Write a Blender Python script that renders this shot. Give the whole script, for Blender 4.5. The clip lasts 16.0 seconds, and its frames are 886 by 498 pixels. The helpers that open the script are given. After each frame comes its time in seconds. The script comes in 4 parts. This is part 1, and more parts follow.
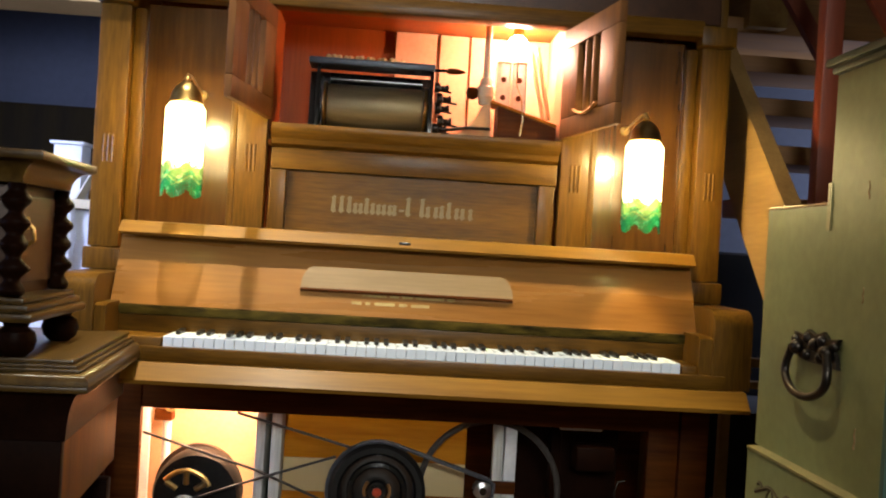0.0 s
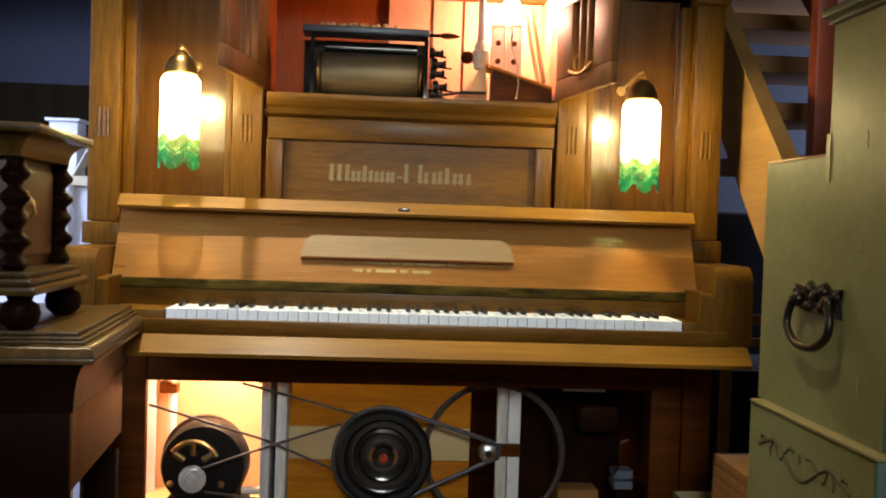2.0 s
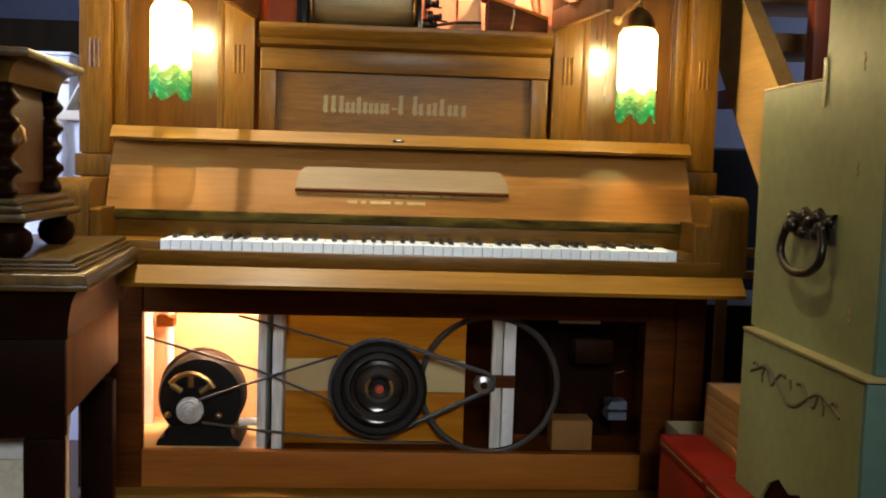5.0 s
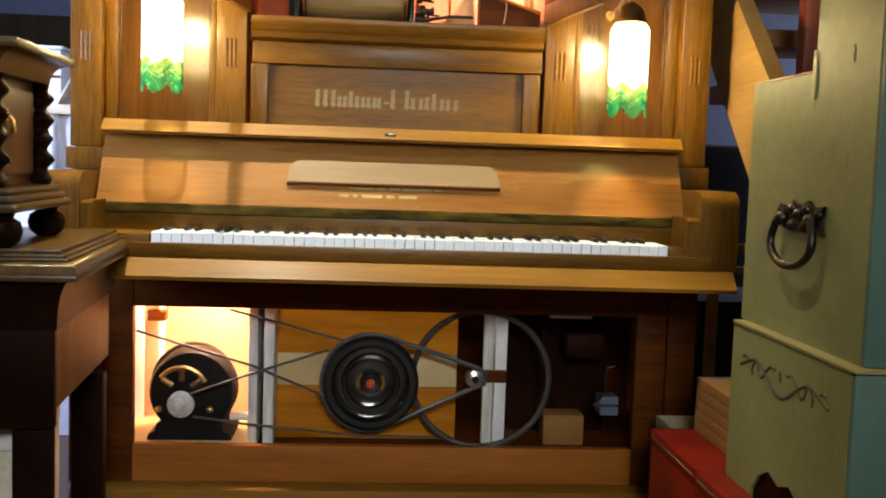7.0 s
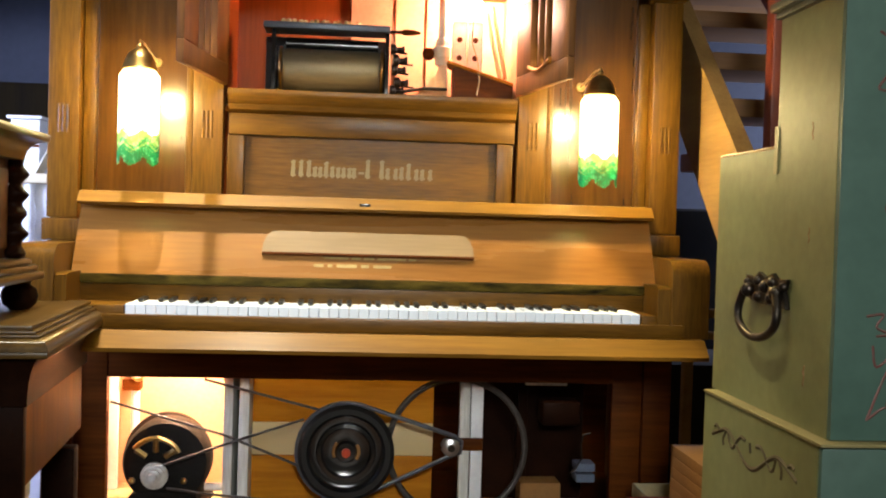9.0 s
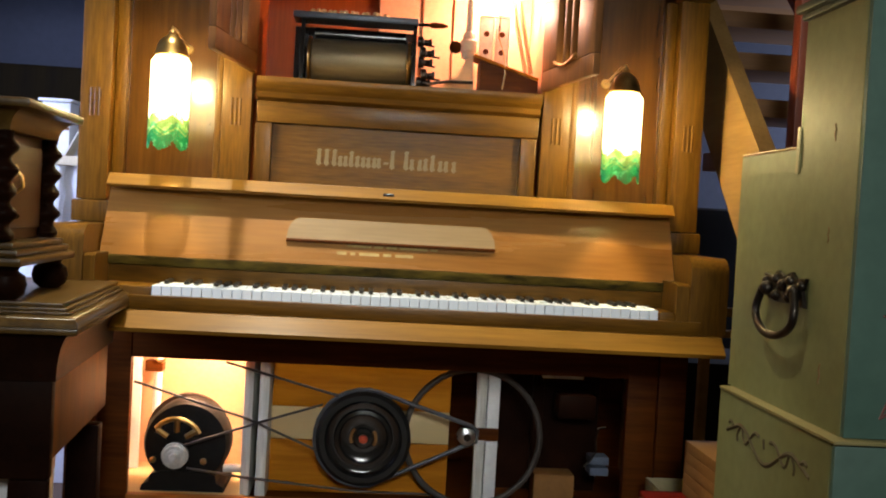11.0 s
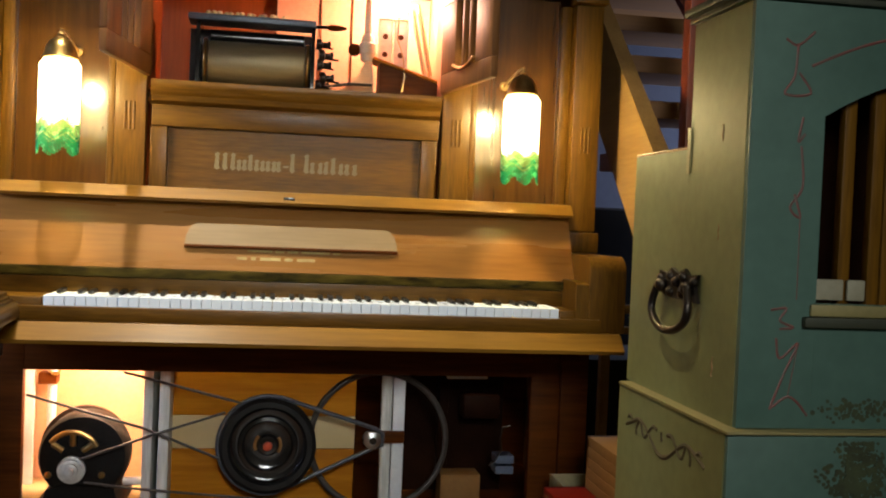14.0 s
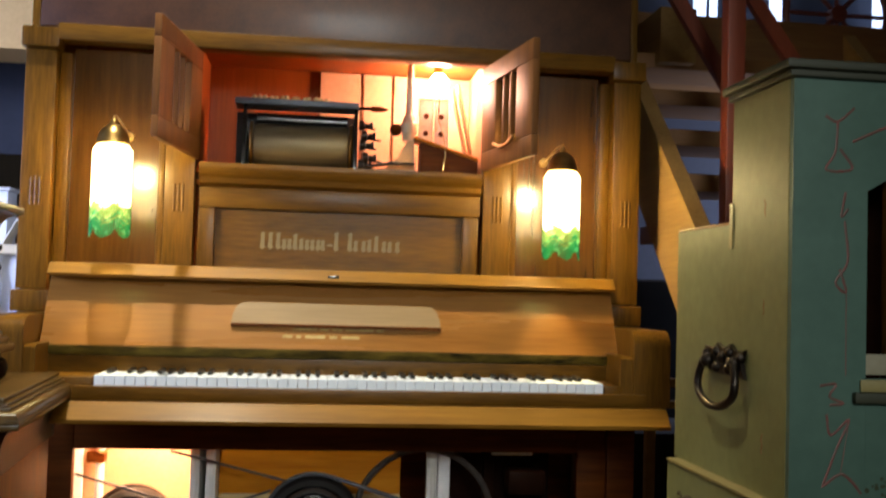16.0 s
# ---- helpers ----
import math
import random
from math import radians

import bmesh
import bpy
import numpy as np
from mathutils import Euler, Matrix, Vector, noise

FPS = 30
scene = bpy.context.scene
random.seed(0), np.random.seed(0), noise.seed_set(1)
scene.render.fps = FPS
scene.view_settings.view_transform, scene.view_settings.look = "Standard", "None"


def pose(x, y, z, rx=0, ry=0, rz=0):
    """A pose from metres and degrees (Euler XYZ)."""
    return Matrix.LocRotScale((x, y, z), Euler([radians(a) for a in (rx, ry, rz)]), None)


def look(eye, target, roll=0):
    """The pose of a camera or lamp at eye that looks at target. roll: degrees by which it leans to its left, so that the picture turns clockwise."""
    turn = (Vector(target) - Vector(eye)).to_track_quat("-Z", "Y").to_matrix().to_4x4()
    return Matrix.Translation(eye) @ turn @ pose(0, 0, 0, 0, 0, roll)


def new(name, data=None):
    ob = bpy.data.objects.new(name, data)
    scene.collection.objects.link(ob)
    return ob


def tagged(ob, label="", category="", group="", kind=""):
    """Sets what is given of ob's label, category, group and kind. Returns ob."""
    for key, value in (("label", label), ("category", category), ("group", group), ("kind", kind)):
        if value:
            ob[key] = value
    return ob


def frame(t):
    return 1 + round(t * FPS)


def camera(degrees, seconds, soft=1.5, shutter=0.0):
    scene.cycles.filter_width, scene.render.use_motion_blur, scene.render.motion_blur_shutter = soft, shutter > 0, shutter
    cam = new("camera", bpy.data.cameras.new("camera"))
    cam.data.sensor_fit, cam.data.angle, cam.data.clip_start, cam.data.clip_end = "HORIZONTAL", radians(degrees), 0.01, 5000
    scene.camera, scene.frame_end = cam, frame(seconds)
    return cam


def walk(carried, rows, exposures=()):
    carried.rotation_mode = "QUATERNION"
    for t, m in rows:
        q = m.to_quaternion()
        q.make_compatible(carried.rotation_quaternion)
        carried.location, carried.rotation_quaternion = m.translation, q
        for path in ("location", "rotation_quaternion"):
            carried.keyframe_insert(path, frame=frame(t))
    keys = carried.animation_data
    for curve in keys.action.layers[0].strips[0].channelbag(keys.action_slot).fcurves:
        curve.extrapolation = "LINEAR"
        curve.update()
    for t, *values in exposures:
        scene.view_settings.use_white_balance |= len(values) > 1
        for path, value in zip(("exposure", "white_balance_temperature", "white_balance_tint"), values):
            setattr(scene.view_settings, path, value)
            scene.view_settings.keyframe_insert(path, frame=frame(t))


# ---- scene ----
cam = camera(48.0, 16.0, soft=2.0, shutter=0.5)
PATH = [
    (0, (-0.127, -2.309, 0.978), (0.006, -0.313, 0.976), 3.5),
    (0.5, (-0.13, -2.311, 0.972), (0.028, -0.317, 0.973), 1.4),
    (1, (-0.121, -2.306, 0.973), (0.02, -0.311, 0.959), 0.8),
    (1.5, (-0.126, -2.31, 0.972), (0.026, -0.316, 0.992), 1.3),
    (2, (-0.133, -2.312, 0.958), (0.008, -0.318, 0.902), 1.9),
    (2.5, (-0.116, -2.313, 0.957), (0.053, -0.321, 0.899), 1.3),
    (3, (-0.12, -2.306, 0.949), (0.023, -0.314, 0.842), 1.2),
    (3.5, (-0.124, -2.301, 0.943), (0.009, -0.309, 0.816), 0.4),
    (4, (-0.121, -2.303, 0.929), (-0.021, -0.312, 0.767), 1.5),
    (4.5, (-0.134, -2.305, 0.926), (-0.011, -0.316, 0.758), 1.8),
    (5, (-0.12, -2.309, 0.926), (0.025, -0.321, 0.759), 1.8),
    (5.2, (-0.12, -2.311, 0.925), (0.037, -0.324, 0.761), 1.8),
    (7.3, (-0.112, -2.311, 0.91), (0.045, -0.324, 0.743), 2.0),
    (7.5, (-0.121, -2.312, 0.922), (0.049, -0.327, 0.749), 1.8),
    (8, (-0.122, -2.314, 0.919), (0.053, -0.33, 0.742), 1.2),
    (8.5, (-0.102, -2.311, 0.935), (0.085, -0.324, 0.802), 1.4),
    (9, (-0.092, -2.329, 0.944), (0.094, -0.338, 0.892), 1.7),
    (11.5, (-0.106, -2.36, 0.936), (0.042, -0.367, 0.869), 3.4),
    (12, (-0.109, -2.364, 0.938), (0.051, -0.371, 0.884), 3.7),
    (12.5, (-0.1, -2.371, 0.945), (0.156, -0.388, 0.888), 3.2),
    (13, (-0.099, -2.372, 0.939), (0.216, -0.398, 0.877), 2.6),
    (13.5, (-0.095, -2.369, 0.939), (0.251, -0.4, 0.872), 2.2),
    (14, (-0.095, -2.361, 0.937), (0.243, -0.39, 0.886), 2.4),
    (14.5, (-0.107, -2.363, 0.931), (0.135, -0.378, 0.876), 3.4),
    (15, (-0.108, -2.365, 0.932), (0.113, -0.379, 0.853), 3.3),
    (15.5, (-0.097, -2.368, 0.934), (0.121, -0.38, 0.918), 2.7),
    (16, (-0.111, -2.38, 0.952), (0.147, -0.399, 1.039), 1.7),
]
walk(cam, [(t, look(eye, target, roll)) for t, eye, target, roll in PATH],
     exposures=[(0, 0.12), (0.6, 0.04), (3.0, -0.02), (3.6, -0.08), (4.5, 0.02), (5.2, 0.12), (7.3, 0.43), (8.2, 0.58), (9.0, 0.60), (11.5, 0.05), (12.5, 0.06), (16.0, 0.06)])
# ---- world and lights ----
world = bpy.data.worlds.new("room_world")
world.use_nodes = True
world.node_tree.nodes["Background"].inputs[0].default_value = (0.35, 0.45, 0.7, 1)
world.node_tree.nodes["Background"].inputs[1].default_value = 0.006
scene.world = world


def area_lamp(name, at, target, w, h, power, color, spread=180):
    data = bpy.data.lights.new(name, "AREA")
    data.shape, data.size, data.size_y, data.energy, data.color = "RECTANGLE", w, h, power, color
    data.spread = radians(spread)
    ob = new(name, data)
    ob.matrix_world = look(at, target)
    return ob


# daylight from assumed, unseen windows behind the visitor and in the far side rooms
area_lamp("unseen_window_daylight", (0.12, -3.85, 2.0), (0.05, 0, 0.6), 0.9, 0.6, 8.5, (0.93, 0.96, 0.92), 64)
area_lamp("unseen_side_daylight", (-2.88, -0.5, 1.5), (-1.15, 1.0, 1.0), 0.9, 1.1, 42, (0.52, 0.62, 1.0), 80)
area_lamp("unseen_stair_daylight", (2.88, 1.6, 1.15), (1.2, 2.2, 1.3), 0.7, 0.9, 42, (0.62, 0.72, 1.0))
# unseen overhead source, added where the door and fringe shadows point back to
area_lamp("unseen_overhead_light", (-0.57, -0.51, 3.5), (-0.34, 0.0, 0.85), 0.07, 0.07, 13, (1.0, 0.91, 0.70), 62)


# ---- materials ----
def mat(name, base, rough=0.5, metal=0.0, second=None, scale=6.0, bump=0.05, coat=0.0, stretch=(1, 1, 1), detail_mix=0.35, fine=90.0, spec=0.5, coat_rough=0.16):
    """A surface with variation at two scales: broad blotches and fine grain."""
    m = bpy.data.materials.new(name)
    m.use_nodes = True
    nt = m.node_tree
    b = nt.nodes["Principled BSDF"]
    co = nt.nodes.new("ShaderNodeTexCoord")
    mp = nt.nodes.new("ShaderNodeMapping")
    mp.inputs["Scale"].default_value = stretch
    nt.links.new(co.outputs["Object"], mp.inputs[0])
    n1 = nt.nodes.new("ShaderNodeTexNoise")
    n1.inputs["Scale"].default_value, n1.inputs["Detail"].default_value = scale, 6
    n2 = nt.nodes.new("ShaderNodeTexNoise")
    n2.inputs["Scale"].default_value, n2.inputs["Detail"].default_value = fine, 4
    for n in (n1, n2):
        nt.links.new(mp.outputs[0], n.inputs["Vector"])
    mix = nt.nodes.new("ShaderNodeMix")
    mix.data_type = "FLOAT"
    mix.inputs[0].default_value = detail_mix
    nt.links.new(n1.outputs["Fac"], mix.inputs[2])
    nt.links.new(n2.outputs["Fac"], mix.inputs[3])
    ramp = nt.nodes.new("ShaderNodeValToRGB")
    second = second or tuple(c * 0.6 for c in base)
    ramp.color_ramp.elements[0].position, ramp.color_ramp.elements[0].color = 0.32, (*second, 1)
    ramp.color_ramp.elements[1].position, ramp.color_ramp.elements[1].color = 0.66, (*base, 1)
    nt.links.new(mix.outputs[0], ramp.inputs[0])
    nt.links.new(ramp.outputs[0], b.inputs["Base Color"])
    rr = nt.nodes.new("ShaderNodeMapRange")
    rr.inputs["To Min"].default_value, rr.inputs["To Max"].default_value = max(rough - 0.08, 0.02), min(rough + 0.1, 1)
    nt.links.new(n1.outputs["Fac"], rr.inputs[0])
    nt.links.new(rr.outputs[0], b.inputs["Roughness"])
    b.inputs["Metallic"].default_value = metal
    b.inputs["Coat Weight"].default_value, b.inputs["Coat Roughness"].default_value = coat, coat_rough
    b.inputs["Specular IOR Level"].default_value = spec
    if bump:
        bp = nt.nodes.new("ShaderNodeBump")
        bp.inputs["Strength"].default_value, bp.inputs["Distance"].default_value = bump, 0.004
        nt.links.new(n2.outputs["Fac"], bp.inputs["Height"])
        nt.links.new(bp.outputs[0], b.inputs["Normal"])
    return m


def glow(name, color, strength):
    m = bpy.data.materials.new(name)
    m.use_nodes = True
    b = m.node_tree.nodes["Principled BSDF"]
    b.inputs["Base Color"].default_value = (0.8, 0.75, 0.65, 1)
    b.inputs["Emission Color"].default_value, b.inputs["Emission Strength"].default_value = (*color, 1), strength
    return m


UP, ALONG, DEEP = (9, 9, 0.7), (0.7, 9, 9), (9, 0.7, 9)
OAK_U = mat("varnished_oak_upright", (0.15, 0.068, 0.0065), 0.38, second=(0.058, 0.025, 0.0026), scale=2.2, coat=0.05, spec=0.16, stretch=UP, fine=22, bump=0.12, detail_mix=0.5)
OAK_A = mat("varnished_oak_lengthwise", (0.15, 0.068, 0.0065), 0.38, second=(0.058, 0.025, 0.0026), scale=2.2, coat=0.05, spec=0.16, stretch=ALONG, fine=22, bump=0.12, detail_mix=0.5)
OAK_GLOSS = mat("polished_oak_panel", (0.105, 0.042, 0.005), 0.2, second=(0.042, 0.0145, 0.0024), scale=2.0, coat=0.8, stretch=UP, fine=12, bump=0.02)
OAK_FALL = mat("polished_fallboard", (0.29, 0.128, 0.026), 0.26, second=(0.17, 0.065, 0.011), scale=1.6, spec=0.6, coat=1.0, coat_rough=0.07, stretch=ALONG, fine=12, bump=0.02)
# lighter copy of the oak for the lit lip, plinth and fallboard rail
OAK_LIGHT = mat("lit_oak", (0.25, 0.12, 0.014), 0.45, second=(0.14, 0.062, 0.008), scale=2, spec=0.12, coat=0.03, coat_rough=0.25, stretch=ALONG, fine=14)
# lightened oak: the light on the bottom rail is put into its colour
OAK_LOW = mat("brightened_oak_rail", (0.34, 0.115, 0.016), 0.45, second=(0.2, 0.062, 0.008), scale=2, spec=0.15, stretch=ALONG, fine=14)
# dark oak; the lower frame's shade is put into this colour too
OAK_DARK = mat("dark_and_shaded_oak", (0.11, 0.029, 0.003), 0.5, second=(0.036, 0.0085, 0.001), scale=2, spec=0.08, coat=0.0, stretch=ALONG, fine=14)
BOARD = mat("orange_board", (0.52, 0.20, 0.012), 0.55, second=(0.30, 0.10, 0.005), scale=2, spec=0.1, stretch=ALONG, fine=14)
REDBOARD = mat("shaded_red_board", (0.36, 0.085, 0.010), 0.5, spec=0.2, second=(0.22, 0.05, 0.006), scale=2, stretch=UP, fine=14)
CREAM_BOARD = mat("bare_pale_board", (0.55, 0.4, 0.18), 0.6, second=(0.5, 0.38, 0.2), scale=2, stretch=ALONG, fine=14)
PEACH = mat("bulb_lit_peach", (0.70, 0.41, 0.23), 0.7, second=(0.6, 0.32, 0.16), scale=4)
# white tiles inside the arched window, set to a dimmer tone
DIMTILE = mat("dim_tile", (0.3, 0.28, 0.2), 0.4, second=(0.22, 0.2, 0.13), scale=20)
CREAM = mat("cream_paint", (0.72, 0.62, 0.42), 0.6, second=(0.6, 0.5, 0.32), scale=4)
WHITE_WORN = mat("worn_white_paint", (0.72, 0.72, 0.68), 0.5, second=(0.42, 0.41, 0.38), scale=5, stretch=UP, fine=20)
# dark wood, blackened further to hold shade in table, works and cabinet
DARKWOOD = mat("near_black_shaded_wood", (0.014, 0.0045, 0.0018), 0.45, second=(0.006, 0.002, 0.001), scale=2, spec=0.04, coat=0.0, stretch=DEEP, fine=14)
# lighter golden copy for the lamp-lit top and mouldings
DARKTOP = mat("lit_walnut_top", (0.10, 0.055, 0.011), 0.34, second=(0.035, 0.017, 0.0035), scale=3, spec=0.22, coat=0.12, coat_rough=0.2, stretch=DEEP, fine=14)
WALNUT = mat("walnut_panel", (0.075, 0.026, 0.008), 0.42, second=(0.035, 0.012, 0.004), scale=2, coat=0.1, stretch=DEEP, fine=14)
GREEN = mat("sage_green_paint", (0.180, 0.194, 0.078), 0.5, second=(0.12, 0.12, 0.042), scale=3, fine=40, bump=0.08)
TEAL = mat("teal_green_paint", (0.062, 0.122, 0.094), 0.5, second=(0.040, 0.085, 0.064), scale=3, fine=40, bump=0.08)
EDGE = mat("rubbed_olive_edge", (0.24, 0.2, 0.075), 0.45, second=(0.15, 0.125, 0.045), scale=8)
FADEDRED = mat("rubbed_red_ribbon_paint", (0.24, 0.105, 0.05), 0.6, second=(0.18, 0.15, 0.06), scale=30)
MOTIF = mat("dim_red_motif_paint", (0.16, 0.035, 0.03), 0.6, second=(0.085, 0.07, 0.055), scale=40)
LEAFPAINT = mat("dark_green_paint", (0.045, 0.06, 0.022), 0.6, second=(0.02, 0.022, 0.01), scale=30)
DARKPAINT = mat("dark_olive_paint", (0.028, 0.032, 0.014), 0.6, scale=10)
SCROLLPAINT = mat("brown_olive_scroll_paint", (0.06, 0.046, 0.015), 0.6, scale=30)
GUNMETAL = mat("blue_grey_steel", (0.10, 0.115, 0.14), 0.4, metal=0.6, second=(0.06, 0.068, 0.085), scale=12)
IRON = mat("blackened_iron", (0.035, 0.028, 0.022), 0.36, metal=0.9, second=(0.03, 0.024, 0.02), scale=14)
STEEL = mat("bright_steel", (0.55, 0.55, 0.55), 0.28, metal=1, second=(0.4, 0.4, 0.4), scale=20)
# pale, barely metallic colour stands for the pulley's bright reflections
PULLEY = mat("pale_bright_alloy", (0.62, 0.62, 0.6), 0.34, metal=0.1, second=(0.35, 0.34, 0.33), scale=30)
MATTBLACK = mat("matt_black_casting", (0.009, 0.008, 0.007), 0.62, second=(0.005, 0.004, 0.004), scale=18, spec=0.15, bump=0.2)
SHELL = mat("brown_motor_enamel", (0.035, 0.017, 0.009), 0.55, spec=0.2, second=(0.018, 0.009, 0.005), scale=10)
# glints on the nipples are put in as bright, little-metallic brass colour
BEADBRASS = mat("glint_brass_nipple", (0.85, 0.66, 0.34), 0.25, metal=0.3, second=(0.7, 0.5, 0.22), scale=30)
BRASS = mat("aged_brass", (0.6, 0.4, 0.14), 0.3, metal=1, second=(0.35, 0.22, 0.08), scale=16)
NICKEL = mat("dull_nickel_drum", (0.34, 0.27, 0.16), 0.5, metal=0.75, second=(0.2, 0.155, 0.085), scale=6, stretch=ALONG)
BLACK = mat("black_enamel", (0.012, 0.012, 0.012), 0.14, second=(0.007, 0.007, 0.007), scale=8, coat=0.4)
RUBBER = mat("black_rubber", (0.010, 0.010, 0.010), 0.4, second=(0.006, 0.006, 0.006), scale=12, spec=0.3)
BELT = mat("grey_blue_round_belt", (0.075, 0.08, 0.095), 0.45, second=(0.03, 0.033, 0.04), scale=40)
ROPE = mat("grey_drive_cord", (0.06, 0.05, 0.043), 0.6, second=(0.025, 0.021, 0.018), scale=60)
# bluish daylight on the keys is put into the ivory colour
IVORY = mat("daylit_ivory_key", (0.74, 0.82, 0.92), 0.28, second=(0.68, 0.76, 0.86), scale=5, bump=0.0)
EBONY = mat("ebony_key", (0.015, 0.014, 0.013), 0.3, scale=5, bump=0.0)
OAK_DOOR = mat("matt_oak_door", (0.2, 0.08, 0.018), 0.55, spec=0.2, second=(0.09, 0.034, 0.008), scale=2.2, stretch=UP, fine=14)
LEDGE = mat("pale_ledge_wood", (0.27, 0.18, 0.085), 0.4, second=(0.19, 0.12, 0.052), scale=2, stretch=ALONG, fine=14, coat=0.3)
# warm light on the cream beam is put in as a yellower colour
BEAM = mat("warm_lit_beam", (0.85, 0.56, 0.24), 0.8, second=(0.72, 0.44, 0.17), scale=4)
# gold flecks in the colour stand for broken highlights along the strip
FELT = mat("glinting_felt_strip", (0.085, 0.058, 0.010), 0.8, spec=0.05, detail_mix=0.2, second=(0.004, 0.003, 0.0015), scale=40, fine=130, stretch=(0.45, 1, 1.6))
GILT = mat("faded_gilt", (0.21, 0.16, 0.065), 0.5, metal=0.2, second=(0.16, 0.11, 0.045), scale=14)
GILTLINE = mat("bright_gilt_line", (0.42, 0.31, 0.11), 0.4, second=(0.25, 0.16, 0.05), scale=30)
DIMPAPER = mat("blue_grey_paper", (0.12, 0.15, 0.22), 0.7, scale=10)
PAPER = mat("printed_paper", (0.75, 0.70, 0.58), 0.7, scale=10)
CARD = mat("cardboard", (0.27, 0.125, 0.03), 0.75, second=(0.19, 0.085, 0.018), scale=6)
PALECARD = mat("pale_carton_board", (0.44, 0.37, 0.18), 0.75, second=(0.28, 0.23, 0.13), scale=8)
REDBOX = mat("red_lacquer_card", (0.17, 0.010, 0.004), 0.4, second=(0.10, 0.006, 0.003), scale=6, spec=0.15)
HUBRED = mat("orange_red_enamel", (0.5, 0.06, 0.02), 0.4, second=(0.36, 0.04, 0.012), scale=20)
PINE = mat("pine_stair_string", (0.33, 0.195, 0.065), 0.55, spec=0.2, second=(0.22, 0.12, 0.038), scale=2, stretch=DEEP, fine=14)
TREAD = mat("stair_tread_wood", (0.3, 0.14, 0.04), 0.5, second=(0.19, 0.082, 0.022), scale=2, stretch=ALONG, fine=14)
REDWOOD = mat("red_stained_post", (0.24, 0.05, 0.02), 0.45, second=(0.15, 0.03, 0.012), scale=2, stretch=UP, fine=14)
BLUEWALL = mat("blue_grey_plaster", (0.062, 0.069, 0.095), 0.85, second=(0.045, 0.05, 0.072), scale=2, fine=30)
BROWNWALL = mat("brown_wainscot", (0.019, 0.012, 0.003), 0.7, spec=0.08, second=(0.010, 0.006, 0.002), scale=2, stretch=UP, fine=14)
CEIL = mat("cream_ceiling_plaster", (0.62, 0.52, 0.36), 0.85, second=(0.54, 0.44, 0.3), scale=3)
FLOOR = mat("dark_floor_boards", (0.14, 0.08, 0.045), 0.45, second=(0.08, 0.045, 0.025), scale=2, stretch=DEEP, fine=14)
NAVY = mat("dark_navy_cloth", (0.003, 0.0035, 0.006), 0.85, scale=12)
WHITEPAINT = mat("white_painted_wood", (0.75, 0.76, 0.78), 0.5, second=(0.6, 0.61, 0.64), scale=8)
LAMPGLOW = glow("lit_bead_shade", (1.0, 0.82, 0.42), 6)
LAMPBULB = glow("lit_lamp_bulb", (1.0, 0.77, 0.31), 1200)
STRONGBULB = glow("brighter_lamp_bulb", (1.0, 0.77, 0.33), 1600)
BULBGLOW = glow("lit_bulb", (1.0, 0.54, 0.38), 300)
LOWBULB = glow("lit_case_bulb", (1.0, 0.60, 0.36), 470)
SKYGLOW = glow("bright_daylight_pane", (0.55, 0.68, 1.0), 2.2)


def beadmat(name, color):
    m = mat(name, color, 0.25, second=tuple(c * 0.55 for c in color), scale=60, bump=0)
    m.node_tree.nodes["Principled BSDF"].inputs["Transmission Weight"].default_value = 0.4
    return m


LIME = beadmat("lime_glass_beads", (0.46, 0.80, 0.28))
EMERALD = beadmat("emerald_glass_beads", (0.02, 0.50, 0.20))


# ---- mesh helpers ----
def box(bm, x0, x1, y0, y1, z0, z1, bev=0.0):
    r = bmesh.ops.create_cube(bm, size=1, matrix=Matrix.LocRotScale(((x0 + x1) / 2, (y0 + y1) / 2, (z0 + z1) / 2), None, (abs(x1 - x0), abs(y1 - y0), abs(z1 - z0))))
    if bev:
        es = list({e for v in r["verts"] for e in v.link_edges})
        bmesh.ops.bevel(bm, geom=es, offset=bev, segments=2, affect="EDGES", profile=0.6)
    return bm


def frustum(bm, lower, upper, z0, z1):
    """A block that widens from the lower to the upper (x0, x1, y0, y1), with a hollow cove between."""
    rings = []
    for i in range(7):
        t = i / 6
        f = 1 - math.cos(t * math.pi / 2)
        x0, x1, y0, y1 = (a + (b - a) * f for a, b in zip(lower, upper))
        z = z0 + (z1 - z0) * math.sin(t * math.pi / 2)
        rings.append([bm.verts.new(p) for p in ((x0, y0, z), (x1, y0, z), (x1, y1, z), (x0, y1, z))])
    for p, q in zip(rings, rings[1:]):
        for i in range(4):
            j = (i + 1) % 4
            bm.faces.new((p[i], p[j], q[j], q[i]))
    bm.faces.new(rings[0][::-1]), bm.faces.new(rings[-1])
    return bm


def prism(bm, pts, axis, a, b):
    """Extrudes a closed outline of 2D points along an axis from a to b. x: pts are (y, z); y: (x, z); z: (x, y)."""
    def at(p, d):
        return {"x": (d, p[0], p[1]), "y": (p[0], d, p[1]), "z": (p[0], p[1], d)}[axis]
    v0 = [bm.verts.new(at(p, a)) for p in pts]
    v1 = [bm.verts.new(at(p, b)) for p in pts]
    fs = [bm.faces.new(v0), bm.faces.new(v1[::-1])]
    for i in range(len(pts)):
        j = (i + 1) % len(pts)
        fs.append(bm.faces.new((v0[i], v1[i], v1[j], v0[j])))
    bmesh.ops.recalc_face_normals(bm, faces=fs)
    return bm


